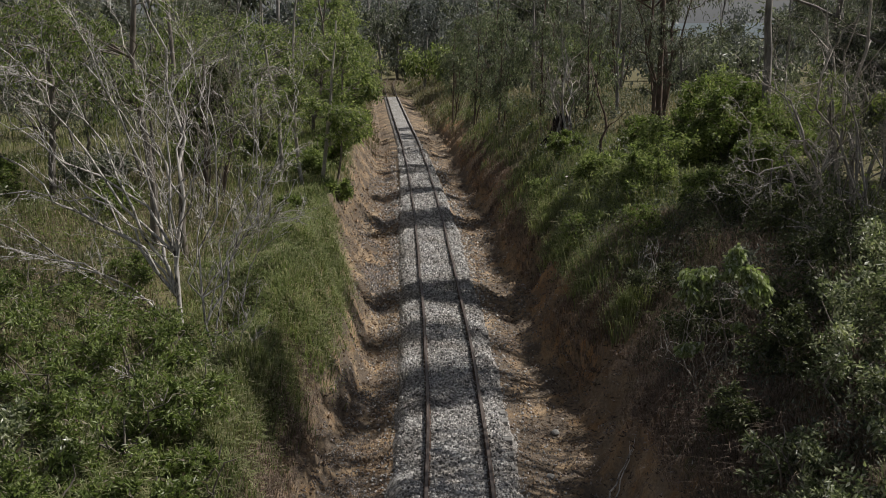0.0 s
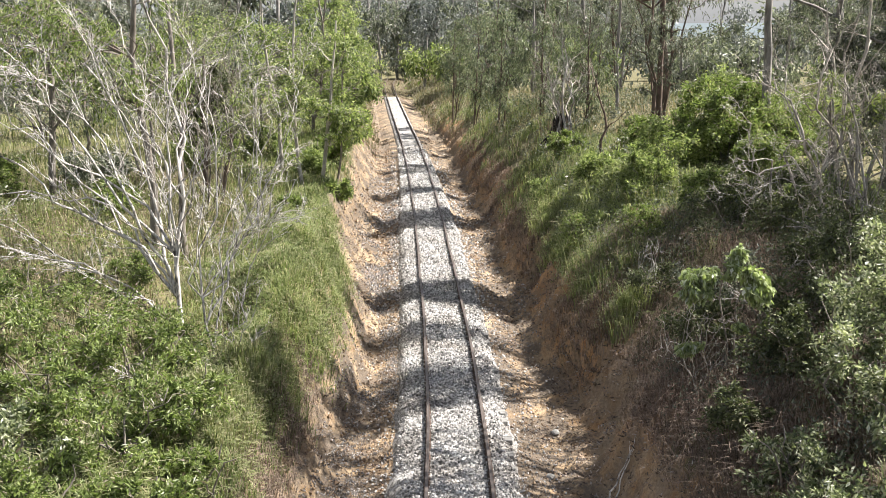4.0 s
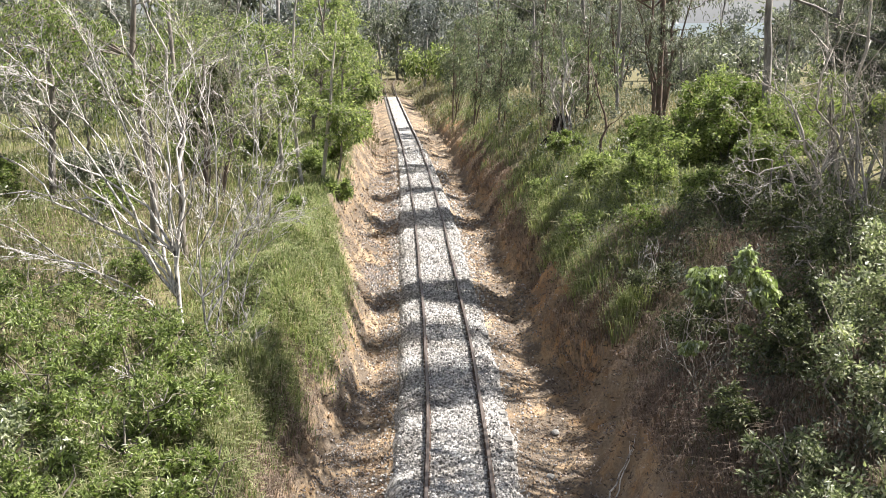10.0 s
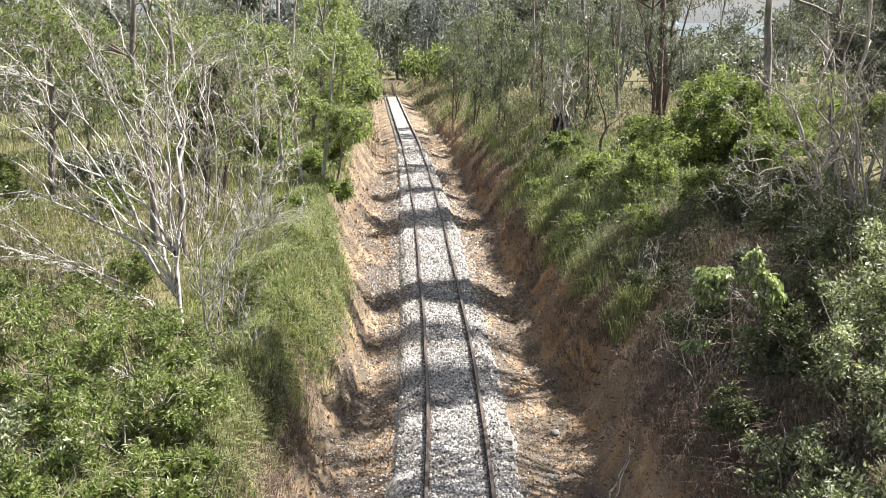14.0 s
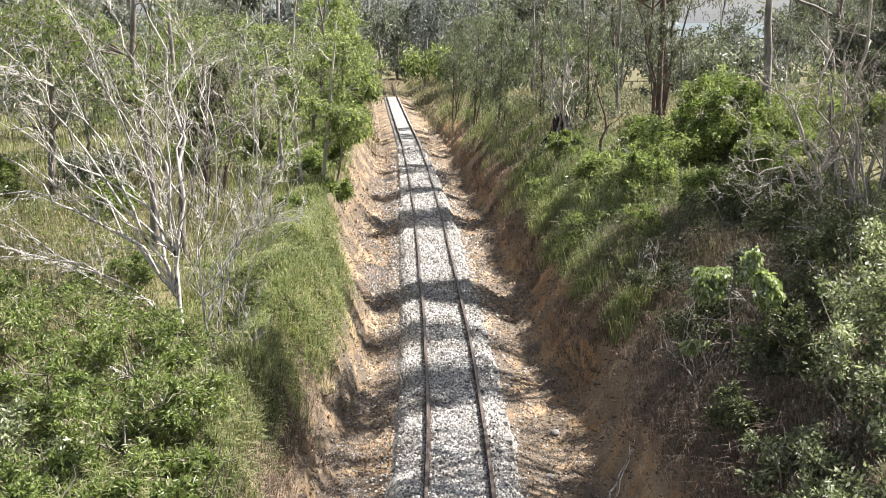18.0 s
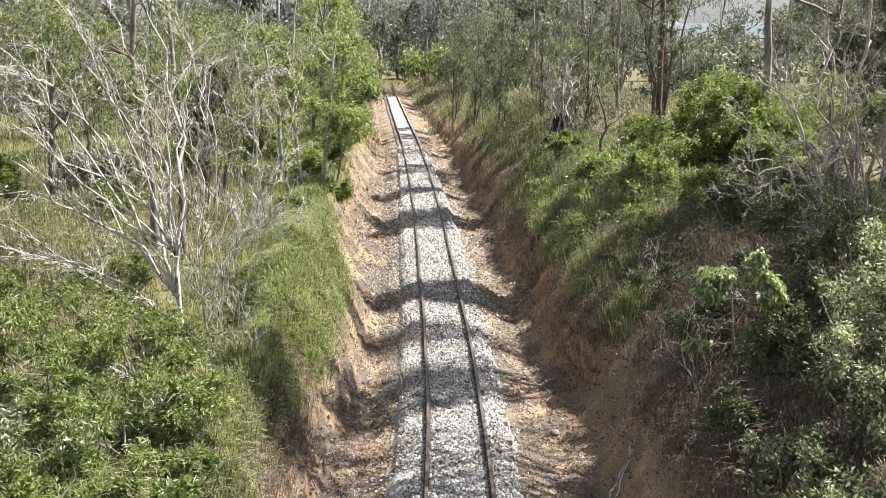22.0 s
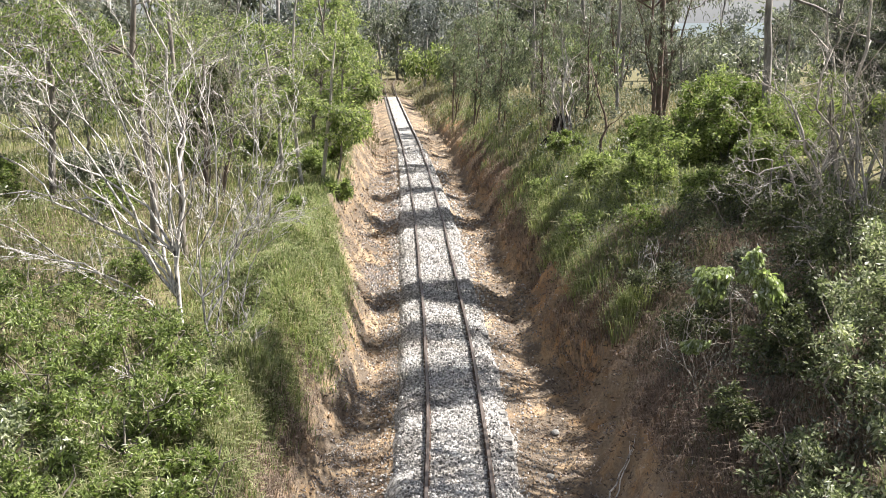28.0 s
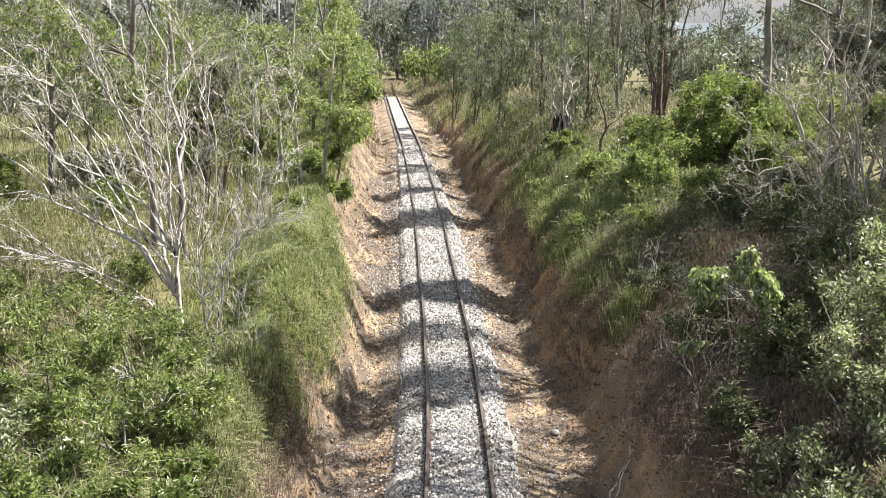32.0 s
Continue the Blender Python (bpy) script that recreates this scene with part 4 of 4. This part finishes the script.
# tall gums whose high crowns reach out and shade the line
for k, (x, y, rr, wd, cx, cy, ry, n, leaves) in enumerate([(11.8, 15.4, 0.11, GUM, 10.6, 15.8, 1.0, 7, 300), (9.45, 28.0, 0.15, GUM, 6.2, 28.3, 1.4, 42, 400), (9.0, 39.6, 0.14, BROWN, 5.7, 38.6, 2.1, 46, 320), (8.2, 45.0, 0.1, GUM, 6.0, 44.9, 0.9, 20, 420), (7.6, 52.4, 0.09, GUM, 5.2, 52.3, 0.5, 12, 420),
                                                            (10.6, 22.6, 0.12, GUM, 5.3, 20.6, 1.3, 22, 260), (10.6, 17.6, 0.11, GUM, 2.5, 17.0, 1.7, 18, 300), (11.9, 17.0, 0.1, GUM, 6.2, 16.4, 1.4, 10, 150), (12.3, 22.8, 0.13, GUM, 10.6, 22.9, 1.3, 16, 340), (10.0, 24.2, 0.1, GUM, 5.0, 24.8, 0.7, 12, 240), (6.2, 66, 0.14, GUM, 4.0, 65.3, 0.5, 10, 260)]):
    plant("gum_tree", "tall gum tree with high spreading crown beside the line", "tree",
          [stem(770 + 9 * k, x, y, (x - 0.25, y, 11.5), rr, 10, 0.02)],
          crown(772 + 9 * k, (cx, cy, 9.9), (1.2 if cx > 9 else 0.95 if cx < 4 and y < 20 else 1.5 if cx < 6.5 and y < 27 else 3.5, ry, 1.0), n, 0.6, 0.2), wd, OLIVE, 773 + 9 * k, 0.17, 0.065, leaves, 9, 0.8, 0.7, 0.05, 0.3, "gum trees that shade the line")
plant("gum_tree", "brown twin-stemmed gum tree hung with shreds of bark and leaves", "tree",
      [stem(861, 8.55, 39.0, (8.2, 38.9, 10), 0.09, 8, 0.05), stem(862, 9.15, 39.4, (9.7, 39.5, 9.5), 0.075, 8, 0.06), stem(863, 8.8, 39.2, (7.9, 39, 7.4), 0.05, 8, 0.06)],
      crown(864, (8.9, 39.0, 6.4), (1.7, 1.0, 1.9), 22, 0.6), BROWN, OLIVE, 865, 0.15, 0.04, 150, 9, 1.3, 1.1, 0.03, 0.6)
bare_tree("dead_pole_tree", "thin dead leaning tree stem", 5.4, 32.5, [((0, 0), (5.05, 32.5, 5.6), 1.0)], 0.06, BROWN, 760, 1, 3, 0.3)


# ---- far woods ----
def far_tree(seed, top, r, leaf):
    """A far tree in few parts, leafy down to the ground."""
    x = 34 + seed % 70
    return plant("gum_tree", "distant grey green gum tree", "tree", [stem(seed, x, 120, (x + 0.3, 120, top), 0.16)],
                 crown(seed + 1, (x, 120, top * 0.5), (r, r, top * 0.46), 8, r * 0.62, 0.3), GUM, leaf, seed + 2, 0.47, 0.20, 165, 6, 0.9, 1.1, 0.05, 0, "distant trees", 0.24)


FAR_KINDS = [far_tree(800, 13, 2.6, FAR), far_tree(810, 11, 2.6, OLIVE), far_tree(820, 8, 2.4, FAR), far_tree(830, 5.5, 2.4, FRESH), far_tree(840, 4, 2.2, OLIVE)]


def set_far_woods():
    rng = np.random.default_rng(845)
    spots = []
    for _ in range(125):
        y = rng.uniform(58, 175)
        x = rng.uniform(-0.44 * y - 4, 0.52 * y + 6)
        d = x - float(line(y))
        if abs(d) < 5.0 + 0.02 * y or (d > 0 and y < 66 and 6 < x < 14) or (y > 118 and abs(d) < 9):
            continue
        k = 4 if 0.22 * y < x < 0.35 * y else int(rng.choice([0, 0, 1, 1, 2, 3]))
        spots.append((x, y, k))
    spots += [(-2.0, 108, 3), (-0.6, 113, 3), (-3.6, 160, 0), (-9, 168, 1), (-13, 150, 0), (2.0, 150, 0), (-6, 178, 0), (0, 185, 1), (-16, 130, 0), (5, 138, 1), (-12, 118, 0), (-13, 104, 1),
              (3.4, 90, 4), (5.4, 91, 4), (1.4, 92, 3), (-4, 190, 0), (-9, 195, 1), (3, 170, 0), (-11.5, 98, 1), (-12, 92, 3), (-14, 62, 1), (-16.5, 64, 1), (-12.2, 58, 1), (-19, 60, 1), (22.5, 85, 4), (25, 88, 4), (27.5, 92, 4), (29.5, 90, 4), (24, 97, 4)]
    spots += [(-22 + 3.1 * i, 150 + 14 * math.sin(i * 2.1), i % 2) for i in range(13)] + [(16 + 5 * i, 120 + 12 * math.sin(i * 1.7), i % 2) for i in range(5)]
    spots += [(-15 + 2.2 * i, 136 + 9 * math.sin(i * 1.3), i % 2) for i in range(4)] + [(-1 + 2.6 * i, 138 + 8 * math.sin(i * 1.9), i % 2) for i in range(5)] + [(-9 + 3 * i, 172, 0) for i in range(4)]
    for x, y, k in spots:
        s = rng.uniform(0.8, 1.25) * (1.25 if y > 125 else 1)
        copy_thing(FAR_KINDS[k], Matrix.Translation(ground_at(x, y, 0.2)) @ Matrix.Rotation(rng.uniform(0, TAU), 4, "Z") @ Matrix.Scale(s, 4))
    # bush that closes the view all round
    n = 40000
    a = rng.uniform(-math.pi, math.pi, n)
    r = rng.uniform(180, 420, n)
    x, y = np.sin(a) * r, np.cos(a) * r
    top = np.where(np.abs(a - 0.28) < 0.05, 3.0, 9 + 3 * np.sin(a * 23) + 2 * np.sin(a * 61))
    z = land(x, y) + rng.uniform(0, 1, n) ** 1.2 * top
    v, f = leaf_sheets(rng, np.stack([x, y, z], -1), rng.normal(0, 1, (n, 3)) + (0, 0, -0.4), 2.4, 1.3)
    tagged(new("far_woods", mesh_of("far_woods", v, f, FAR)), "distant grey green bushland", "woods", kind="stuff")


set_far_woods()


def set_hills():
    x = np.linspace(-3000, 3000, 121)
    h = 14 + 9 * waves(x, x * 0, 0.004, 51)
    top = np.stack([x, 0 * x + 2300, h], -1)
    foot = np.stack([x, 0 * x + 1500, 0 * x - 14], -1)
    i = np.arange(120)
    m, t, p = material("distant blue hills")
    t.links.new(ramp(t, noise_at(t, 0.01, 5), (0.3, (0.075, 0.095, 0.11)), (0.7, (0.095, 0.12, 0.135))), p.inputs["Base Color"])
    p.inputs["Roughness"].default_value = 1.0
    tagged(new("backdrop", mesh_of("backdrop", np.concatenate([foot, top]), np.stack([i, i + 1, i + 122, i + 121], -1), m, True)), "hazy blue hills on the horizon", "hills", kind="structure")


set_hills()

# ---- grass and litter ----
def lip(seed, n, y0, y1, wide, near=2.75, far=2.5):
    """Places on the west lip of the cutting, further back from the rails where the bank is low."""
    x, y = strip(seed, n, -2.4 - wide, -2.4, y0, y1)
    d = x - line(y)
    ok = (d < -np.interp(y, [15, 17.5, 18.5, 24.5, 27], [near + 0.4, near + 0.3, far, far, far + 0.65])) & (waves(x, y, 1.1, seed) > -0.75)
    return x[ok], y[ok]


turf("long_grass", "long lush green grass hanging over the bank", *lip(901, 4200, 10.5, 30, 3.0), 0.17, 0.017, 0.95, MOUND, 902, 44, 0.12)
turf("long_grass", "tall green grass tussocks on the bank", *strip(899, 420, -3.7, -2.65, 17.6, 24.5, 1.3, -0.8), 0.24, 0.016, 0.8, MOUND, 900, 60, 0.15)
turf("long_grass", "long lush green grass hanging over the bank", *strip(903, 1500, -6.5, -3.3, 27, 60, 0.9, -0.5), 0.36, 0.018, 0.6, GRASS, 904, 14, 0.18)
turf("bank_grass", "mixed green and dry grass on the bank", *strip(905, 2300, -14, -4.2, 8, 30, 0.8, -0.7), 0.36, 0.014, 0.9, MIXED, 906, 14, 0.18)
turf("bank_grass", "pale arching grass on the lip of the bank", *lip(907, 1300, 7.5, 15.2, 1.7, 2.85, 3.1), 0.34, 0.019, 0.55, FRESHGRASS, 908, 18, 0.15)
turf("long_grass", "green grass on the low lip of the bank", *strip(950, 420, -3.5, -2.95, 8.5, 16.5, 1.4, -0.5), 0.32, 0.018, 0.5, GRASS, 953, 22, 0.13)
turf("dry_grass", "dead brown grass at the top of the bare slope", *strip(951, 420, 3.3, 4.3, 9, 15.5, 1.4, -0.3), 0.3, 0.009, 1.0, DRY, 952, 18, 0.12)
turf("dry_grass", "grey brown thatch matted on the shaded slope", *strip(954, 1100, 3.25, 4.8, 8, 17, 1.5, -0.6), 0.15, 0.012, 1.1, DRY, 955, 26, 0.16)
turf("dry_grass", "dead roots and grass hanging on the west face", *strip(956, 420, -3.3, -2.75, 11, 17.5, 1.5, -0.4), 0.2, 0.010, 0.9, DRY, 957, 24, 0.12)
turf("bank_grass", "pale grass between the shrubs", *strip(958, 160, -4.9, -4.1, 9.2, 10.4), 0.55, 0.02, 0.8, FRESHGRASS, 959, 20, 0.10)
turf("field_grass", "pale green grass behind the dead tree", *strip(909, 3000, -24, -4.5, 19, 60, 0.5, -0.8), 0.46, 0.028, 0.8, FRESHGRASS, 910, 12, 0.25)
turf("dry_grass", "dry brown grass hanging on the shaded bank", *strip(911, 2200, 3.5, 6.8, 8, 24, 1.2, -0.5), 0.36, 0.009, 1.1, DRY, 912, 18, 0.15)
turf("bank_grass", "fresh green grass above the cutting", *strip(913, 2800, 3.4, 10, 19.5, 38, 1.0, -0.5), 0.34, 0.012, 0.95, GRASS, 914, 16, 0.18)
turf("long_grass", "bright green grass on the lip of the cutting", *strip(915, 1300, 3.4, 7.0, 21, 33, 0.9, -0.1), 0.5, 0.015, 0.8, GRASS, 916, 18, 0.14)
turf("long_grass", "bright tussocks spilling over the lip of the cutting", *strip(929, 420, 3.3, 4.6, 22, 32, 0.8, -0.1), 0.36, 0.022, 0.8, LIME, 931, 40, 0.13)
for tx, ty, wide, count, _s in ((5.1, 28.4, 0.45, 60, 981), (6.9, 28.4, 0.4, 50, 982), (3.75, 27.0, 0.35, 45, 983), (6.1, 26.4, 0.5, 50, 984), (4.6, 26.2, 0.5, 60, 985)):
    _t = np.random.default_rng(_s).normal(0, wide, (2, count))
    turf("long_grass", "tall lime green tussocks on the sunny bank", tx + _t[0], ty + _t[1], 0.5, 0.024, 0.95, LIME, _s, 22, 0.12)
turf("field_grass", "yellow green grass on the field above the cutting", *strip(917, 3000, 4.0, 38, 30, 90, 0.4, -0.8), 0.6, 0.032, 0.7, MIXED, 918, 10, 0.25)
turf("bank_grass", "pale green grass along the far cutting", *strip(919, 1900, 3.1, 6.8, 32, 80, 0.7, -0.3), 0.45, 0.022, 0.8, GRASS, 920, 12, 0.18)
turf("bank_grass", "pale dry grass beside the far track", *strip(921, 1200, -7, -2.2, 55, 125, 0.6, -0.6), 0.5, 0.04, 0.8, MIXED, 922, 10, 0.2)
turf("bank_grass", "pale dry grass beside the far track", *strip(923, 1200, 2.2, 7, 70, 130, 0.6, -0.6), 0.5, 0.04, 0.8, MIXED, 924, 10, 0.2)
turf("dry_grass", "dead grass and roots hanging down the cutting face", *strip(933, 1700, 2.7, 3.6, 19, 55, 1.6, -0.2), 0.28, 0.013, 1.0, DRY, 934, 18, 0.14)
undergrowth("undergrowth", "low leafy weeds among the grass", *strip(941, 2600, -12, -3.6, 8, 26, 0.9, -0.4), 0.45, LUSH, 942, 0.08, 0.028)
undergrowth("undergrowth", "brown withered weeds among the grass", *strip(947, 1300, -11, -4.4, 12, 30, 0.9, -0.1), 0.4, DRY, 948, 0.07, 0.024)
undergrowth("undergrowth", "low dull green weeds on the shaded bank", *strip(943, 3000, 3.6, 10, 8, 30, 0.9, -0.4), 0.5, OLIVE, 944, 0.08, 0.03)
undergrowth("undergrowth", "low leafy weeds above the cutting", *strip(945, 1800, 4, 26, 28, 60, 0.5, -0.3), 0.8, OLIVE, 946, 0.16, 0.06)
turf("dry_grass", "thin dry grass on the disused end of the line", *strip(927, 700, -2.4, 2.4, 100, 135), 0.22, 0.03, 0.9, DRY, 928, 8, 0.3)
_t = np.random.default_rng(925).normal(0, 1, (2, 26))
turf("grass_tuft", "yellow green tuft of tall grass on the bare bank", 3.95 + 0.17 * _t[0], 19.4 + 0.3 * _t[1], 0.5, 0.017, 0.6, LIME, 926, 34, 0.07)

for tx, ty, _s in ((4.0, 10.6, 971), (4.27, 12.5, 972), (5.2, 9.9, 974)):
    _t = np.random.default_rng(_s).normal(0, 0.09, (2, 8))
    turf("grass_tuft", "thin green grass tuft on the shaded bank", tx + _t[0], ty + _t[1], 0.5, 0.014, 0.5, GRASS, _s, 16, 0.05)


def set_litter():
    rng = np.random.default_rng(930)
    n = 24000
    y = 8 + 50 * rng.beta(1, 2, n)
    d = np.where(rng.uniform(0, 1, n) < 0.35, rng.uniform(-3.4, -1.2, n), rng.uniform(1.3, 4.2, n))
    x = d + line(y)
    ok = waves(x, y, 1.7, 932) + 0.35 * rng.normal(0, 1, n) > -0.1
    x, y = x[ok], y[ok]
    w = rng.normal(0, 1, (len(x), 3)) * (1, 1, 0.3)
    v, f = leaf_sheets(rng, np.stack([x, y, land(x, y) + 0.02], -1), w, 0.10, 0.026)
    tagged(new("leaf_litter", mesh_of("leaf_litter", v, f, LITTER)), "dry leaves and bark shreds on the bare earth", "litter", kind="stuff")


set_litter()


def set_clods():
    rng = np.random.default_rng(935)
    n = 38000
    y = 9 + 70 * rng.beta(1, 2.2, n)
    d = np.where(rng.uniform(0, 1, n) < 0.62, -1.15 - 2.2 * rng.beta(1.1, 1.6, n), 1.1 + 2.1 * rng.beta(1.1, 1.6, n))
    x = d + line(y)
    ok = waves(x, y, 1.4, 936) + 0.8 * rng.normal(0, 1, n) > -0.2
    x, y = x[ok], y[ok]
    me = lumps("earth_clods", rng, np.stack([x, y, land(x, y) + 0.004], -1), 0.010 + 0.012 * rng.exponential(1, len(x)) * np.clip(y / 25, 0.7, 1.5), CLOD)
    big = rng.uniform(0, 1, len(x)) < 0.035
    rubble = lumps("earth_rubble", rng, np.stack([x[big], y[big], land(x[big], y[big]) + 0.01], -1), 0.02 + 0.012 * rng.exponential(1, big.sum()), CLOD)
    tagged(new("earth_rubble", rubble), "broken lumps of earth at the foot of the bank", "soil", kind="stuff")
    tagged(new("earth_clods", me), "crumbled earth and gravel on the cutting floor", "soil", kind="stuff")


set_clods()


# ---- things on the ground ----
def fallen_branch(x, y, x2, y2, r, seed, label):
    rng = np.random.default_rng(seed)
    a, b = np.array(ground_at(x, y, -r * 0.8)), np.array(ground_at(x2, y2, -r * 0.8))
    paths = []
    branching(rng, np.zeros(3), b - a, r, 1, paths, 0.08, 2, 0.3, 0.0)
    v, f = tubes(paths, 7)
    ob = tagged(new("fallen_branch", mesh_of("fallen_branch", v, f, DEAD, True)), label, "branch", "fallen branches")
    ob.location = a
    return ob


fallen_branch(2.60, 14.0, 3.16, 14.75, 0.022, 941, "bleached fallen branch at the foot of the bank")
fallen_branch(2.70, 14.0, 3.2, 14.65, 0.016, 942, "thin dry fallen branch on the bare earth")
fallen_branch(3.05, 16.6, 3.25, 17.0, 0.02, 943, "bleached stick by the grass tuft")


def set_rock(x, y, r, seed, label):
    rng = np.random.default_rng(seed)
    bm = bmesh.new()
    bmesh.ops.create_icosphere(bm, subdivisions=2, radius=r)
    for v in bm.verts:
        v.co *= 1 + 0.22 * noise.noise(v.co / r * 1.1 + Vector((seed, 0, 0)))
        v.co.z *= 0.6
    me = bpy.data.meshes.new("rock")
    bm.to_mesh(me)
    bm.free()
    me.materials.append(TIMBER)
    ob = tagged(new("rock", me), label, "rock", "rocks beside the track")
    ob.location = ground_at(x, y, -r * 0.3)
    ob.rotation_euler = (0, 0, rng.uniform(0, TAU))


set_rock(1.36, 13.9, 0.11, 951, "pale grey rock beside the sleeper ends")
set_rock(2.2, 17.3, 0.09, 952, "pale earthy rock in the side drain")
set_rock(1.9, 15.4, 0.08, 953, "pale earthy rock in the side drain")


def set_stump():
    """A dark, hollowed stump: a flared ragged butt with splinters and roots."""
    rng = np.random.default_rng(960)
    g = np.array(ground_at(4.75, 39.0))
    a = np.arange(14) * TAU / 14
    rings = []
    for z, r in ((-0.2, 0.75), (0.1, 0.62), (0.4, 0.48), (0.8, 0.42), (1.15, 0.38)):
        rag = 1 + 0.22 * np.sin(3 * a + 1) + 0.14 * np.sin(5 * a + z) + rng.normal(0, 0.06, 14)
        top = rng.uniform(-0.25, 0.4, 14) if z > 1 else np.zeros(14)
        rings.append(np.stack([r * rag * np.cos(a) + 0.12 * z, 0.7 * r * rag * np.sin(a), z + top], -1))
    V = np.concatenate(rings + [rings[-1] * (0.55, 0.55, 0.7)])
    i, j = np.meshgrid(np.arange(5), np.arange(14), indexing="ij")
    q = np.stack([i * 14 + j, i * 14 + (j + 1) % 14, (i + 1) * 14 + (j + 1) % 14, (i + 1) * 14 + j], -1).reshape(-1, 4)
    # near black to dark brown over the whole butt and its roots
    DARK_BARK = plain_rough("near black bark", (0.008, 0.007, 0.006), (0.05, 0.038, 0.032), 12, 0.95)
    stump = tagged(new("tree_stump"), "dark tree stump above the cutting", "stump")
    stump.location = g
    stump.scale = (0.75, 0.75, 0.8)
    part_mesh("butt", mesh_of("butt", V, q, DARK_BARK), stump)
    for k in range(5):
        b = rng.uniform(0, TAU)
        p = bent(rng, (0.3 * math.cos(b), 0.2 * math.sin(b), 0.35), (1.0 * math.cos(b), 0.7 * math.sin(b), -0.15), 6, 0.16, 0.1)
        v, f = tubes([(p, np.linspace(0.09, 0.03, 7))], 6)
        part_mesh("root", mesh_of("root", v, f, DARK_BARK, True), stump)
    v, f = blades(rng, np.stack([rng.normal(0.1, 0.4, 260), rng.normal(-0.1, 0.3, 260), rng.uniform(0.3, 1.2, 260)], -1), np.full(260, -0.55), 0.03, 0.35)
    part_mesh("bark_shreds", mesh_of("bark_shreds", v, f, DRY), stump, label="hanging dry bark shreds")


set_stump()
bare_tree("dead_bush", "grey leafless bush beside the dark stump", 4.95, 38.2, [
    ((0, 0), (4.9, 39.8, 6.6), 1.0), ((0.1, 0), (5.5, 39.8, 6.0), 0.8), ((-0.1, 0), (4.2, 39.8, 5.8), 0.8), ((0, 0.1), (5.2, 40.2, 5.0), 0.7), ((-0.1, 0.1), (4.5, 40.2, 4.7), 0.7)], 0.06, GREYWOOD, 961, 3, 5, 0.42)


def set_house():
    house = tagged(new("house"), "small white house with a metal roof behind the trees", "house")
    house.location = (5.6, 140, float(land(5.6, 140)))
    WHITE = plain_rough("white weatherboard", (0.70, 0.70, 0.68), (0.82, 0.82, 0.80), 3, 0.7)
    ROOF = plain_rough("pale metal roof", (0.62, 0.64, 0.65), (0.78, 0.80, 0.80), 2, 0.4, 0.2)
    DARK = plain_rough("dark window glass", (0.03, 0.035, 0.04), (0.06, 0.065, 0.07), 2, 0.15)
    for sx, sy, sz, px, py in ((5.0, 0.2, 3.2, 0, -1.9), (5.0, 0.2, 3.2, 0, 1.9), (0.2, 3.6, 3.2, -2.4, 0), (0.2, 3.6, 3.2, 2.4, 0)):
        bm = bmesh.new()
        bmesh.ops.create_cube(bm, size=1, matrix=Matrix.Translation((px, py, 1.4)) @ Matrix.Diagonal((sx, sy, sz, 1)))
        part("wall", bm, WHITE, house)
    for s in (-1, 1):
        bm = bmesh.new()
        bmesh.ops.create_cube(bm, size=1, matrix=Matrix.Translation((0, s * 1.12, 3.55)) @ Matrix.Rotation(-s * 0.42, 4, "X") @ Matrix.Diagonal((5.6, 2.6, 0.08, 1)))
        part("roof", bm, ROOF, house)
    for px in (-1.2, 1.1):
        bm = bmesh.new()
        bmesh.ops.create_cube(bm, size=1, matrix=Matrix.Translation((px, -2.02, 1.7)) @ Matrix.Diagonal((1.1, 0.06, 1.1, 1)))
        part("window", bm, DARK, house)


set_house()


# ---- what the wind moves ----
def motions():
    base = SAPLING.location.copy()
    lean = [(0, -1.6), (2, -1.2), (3.5, -1.4), (6, -1.0), (8, -0.6), (10, -0.4), (11, 0.1), (12, -0.4), (14, 0.5), (15.5, 0.1), (17, 0.2), (19, 0.5), (21, 0.9), (23, 0.8), (25, 0.2), (26.5, 0.6),
            (28, 0.5), (29, -0.6), (30, -0.3), (31, 0.1), (31.5, -0.3), (32, -0.1)]
    walk(SAPLING, [(t, Matrix.Translation(base) @ Matrix.Rotation(radians(3.2 * a), 4, "Y") @ Matrix.Rotation(radians(1.2 * a), 4, "X")) for t, a in lean])
    for ob, at, deg, pace, phase in SWAY:
        rows = []
        for k in range(33):
            a = radians(deg) * (0.6 * math.sin(pace * k + phase) + 0.4 * math.sin(0.37 * pace * k + 2 * phase))
            b = radians(deg) * 0.6 * math.sin(0.8 * pace * k + 1.7 * phase)
            rows.append((float(k), Matrix.Translation(at) @ Matrix.Rotation(a, 4, "Y") @ Matrix.Rotation(b, 4, "X")))
        walk(ob, rows)


motions()
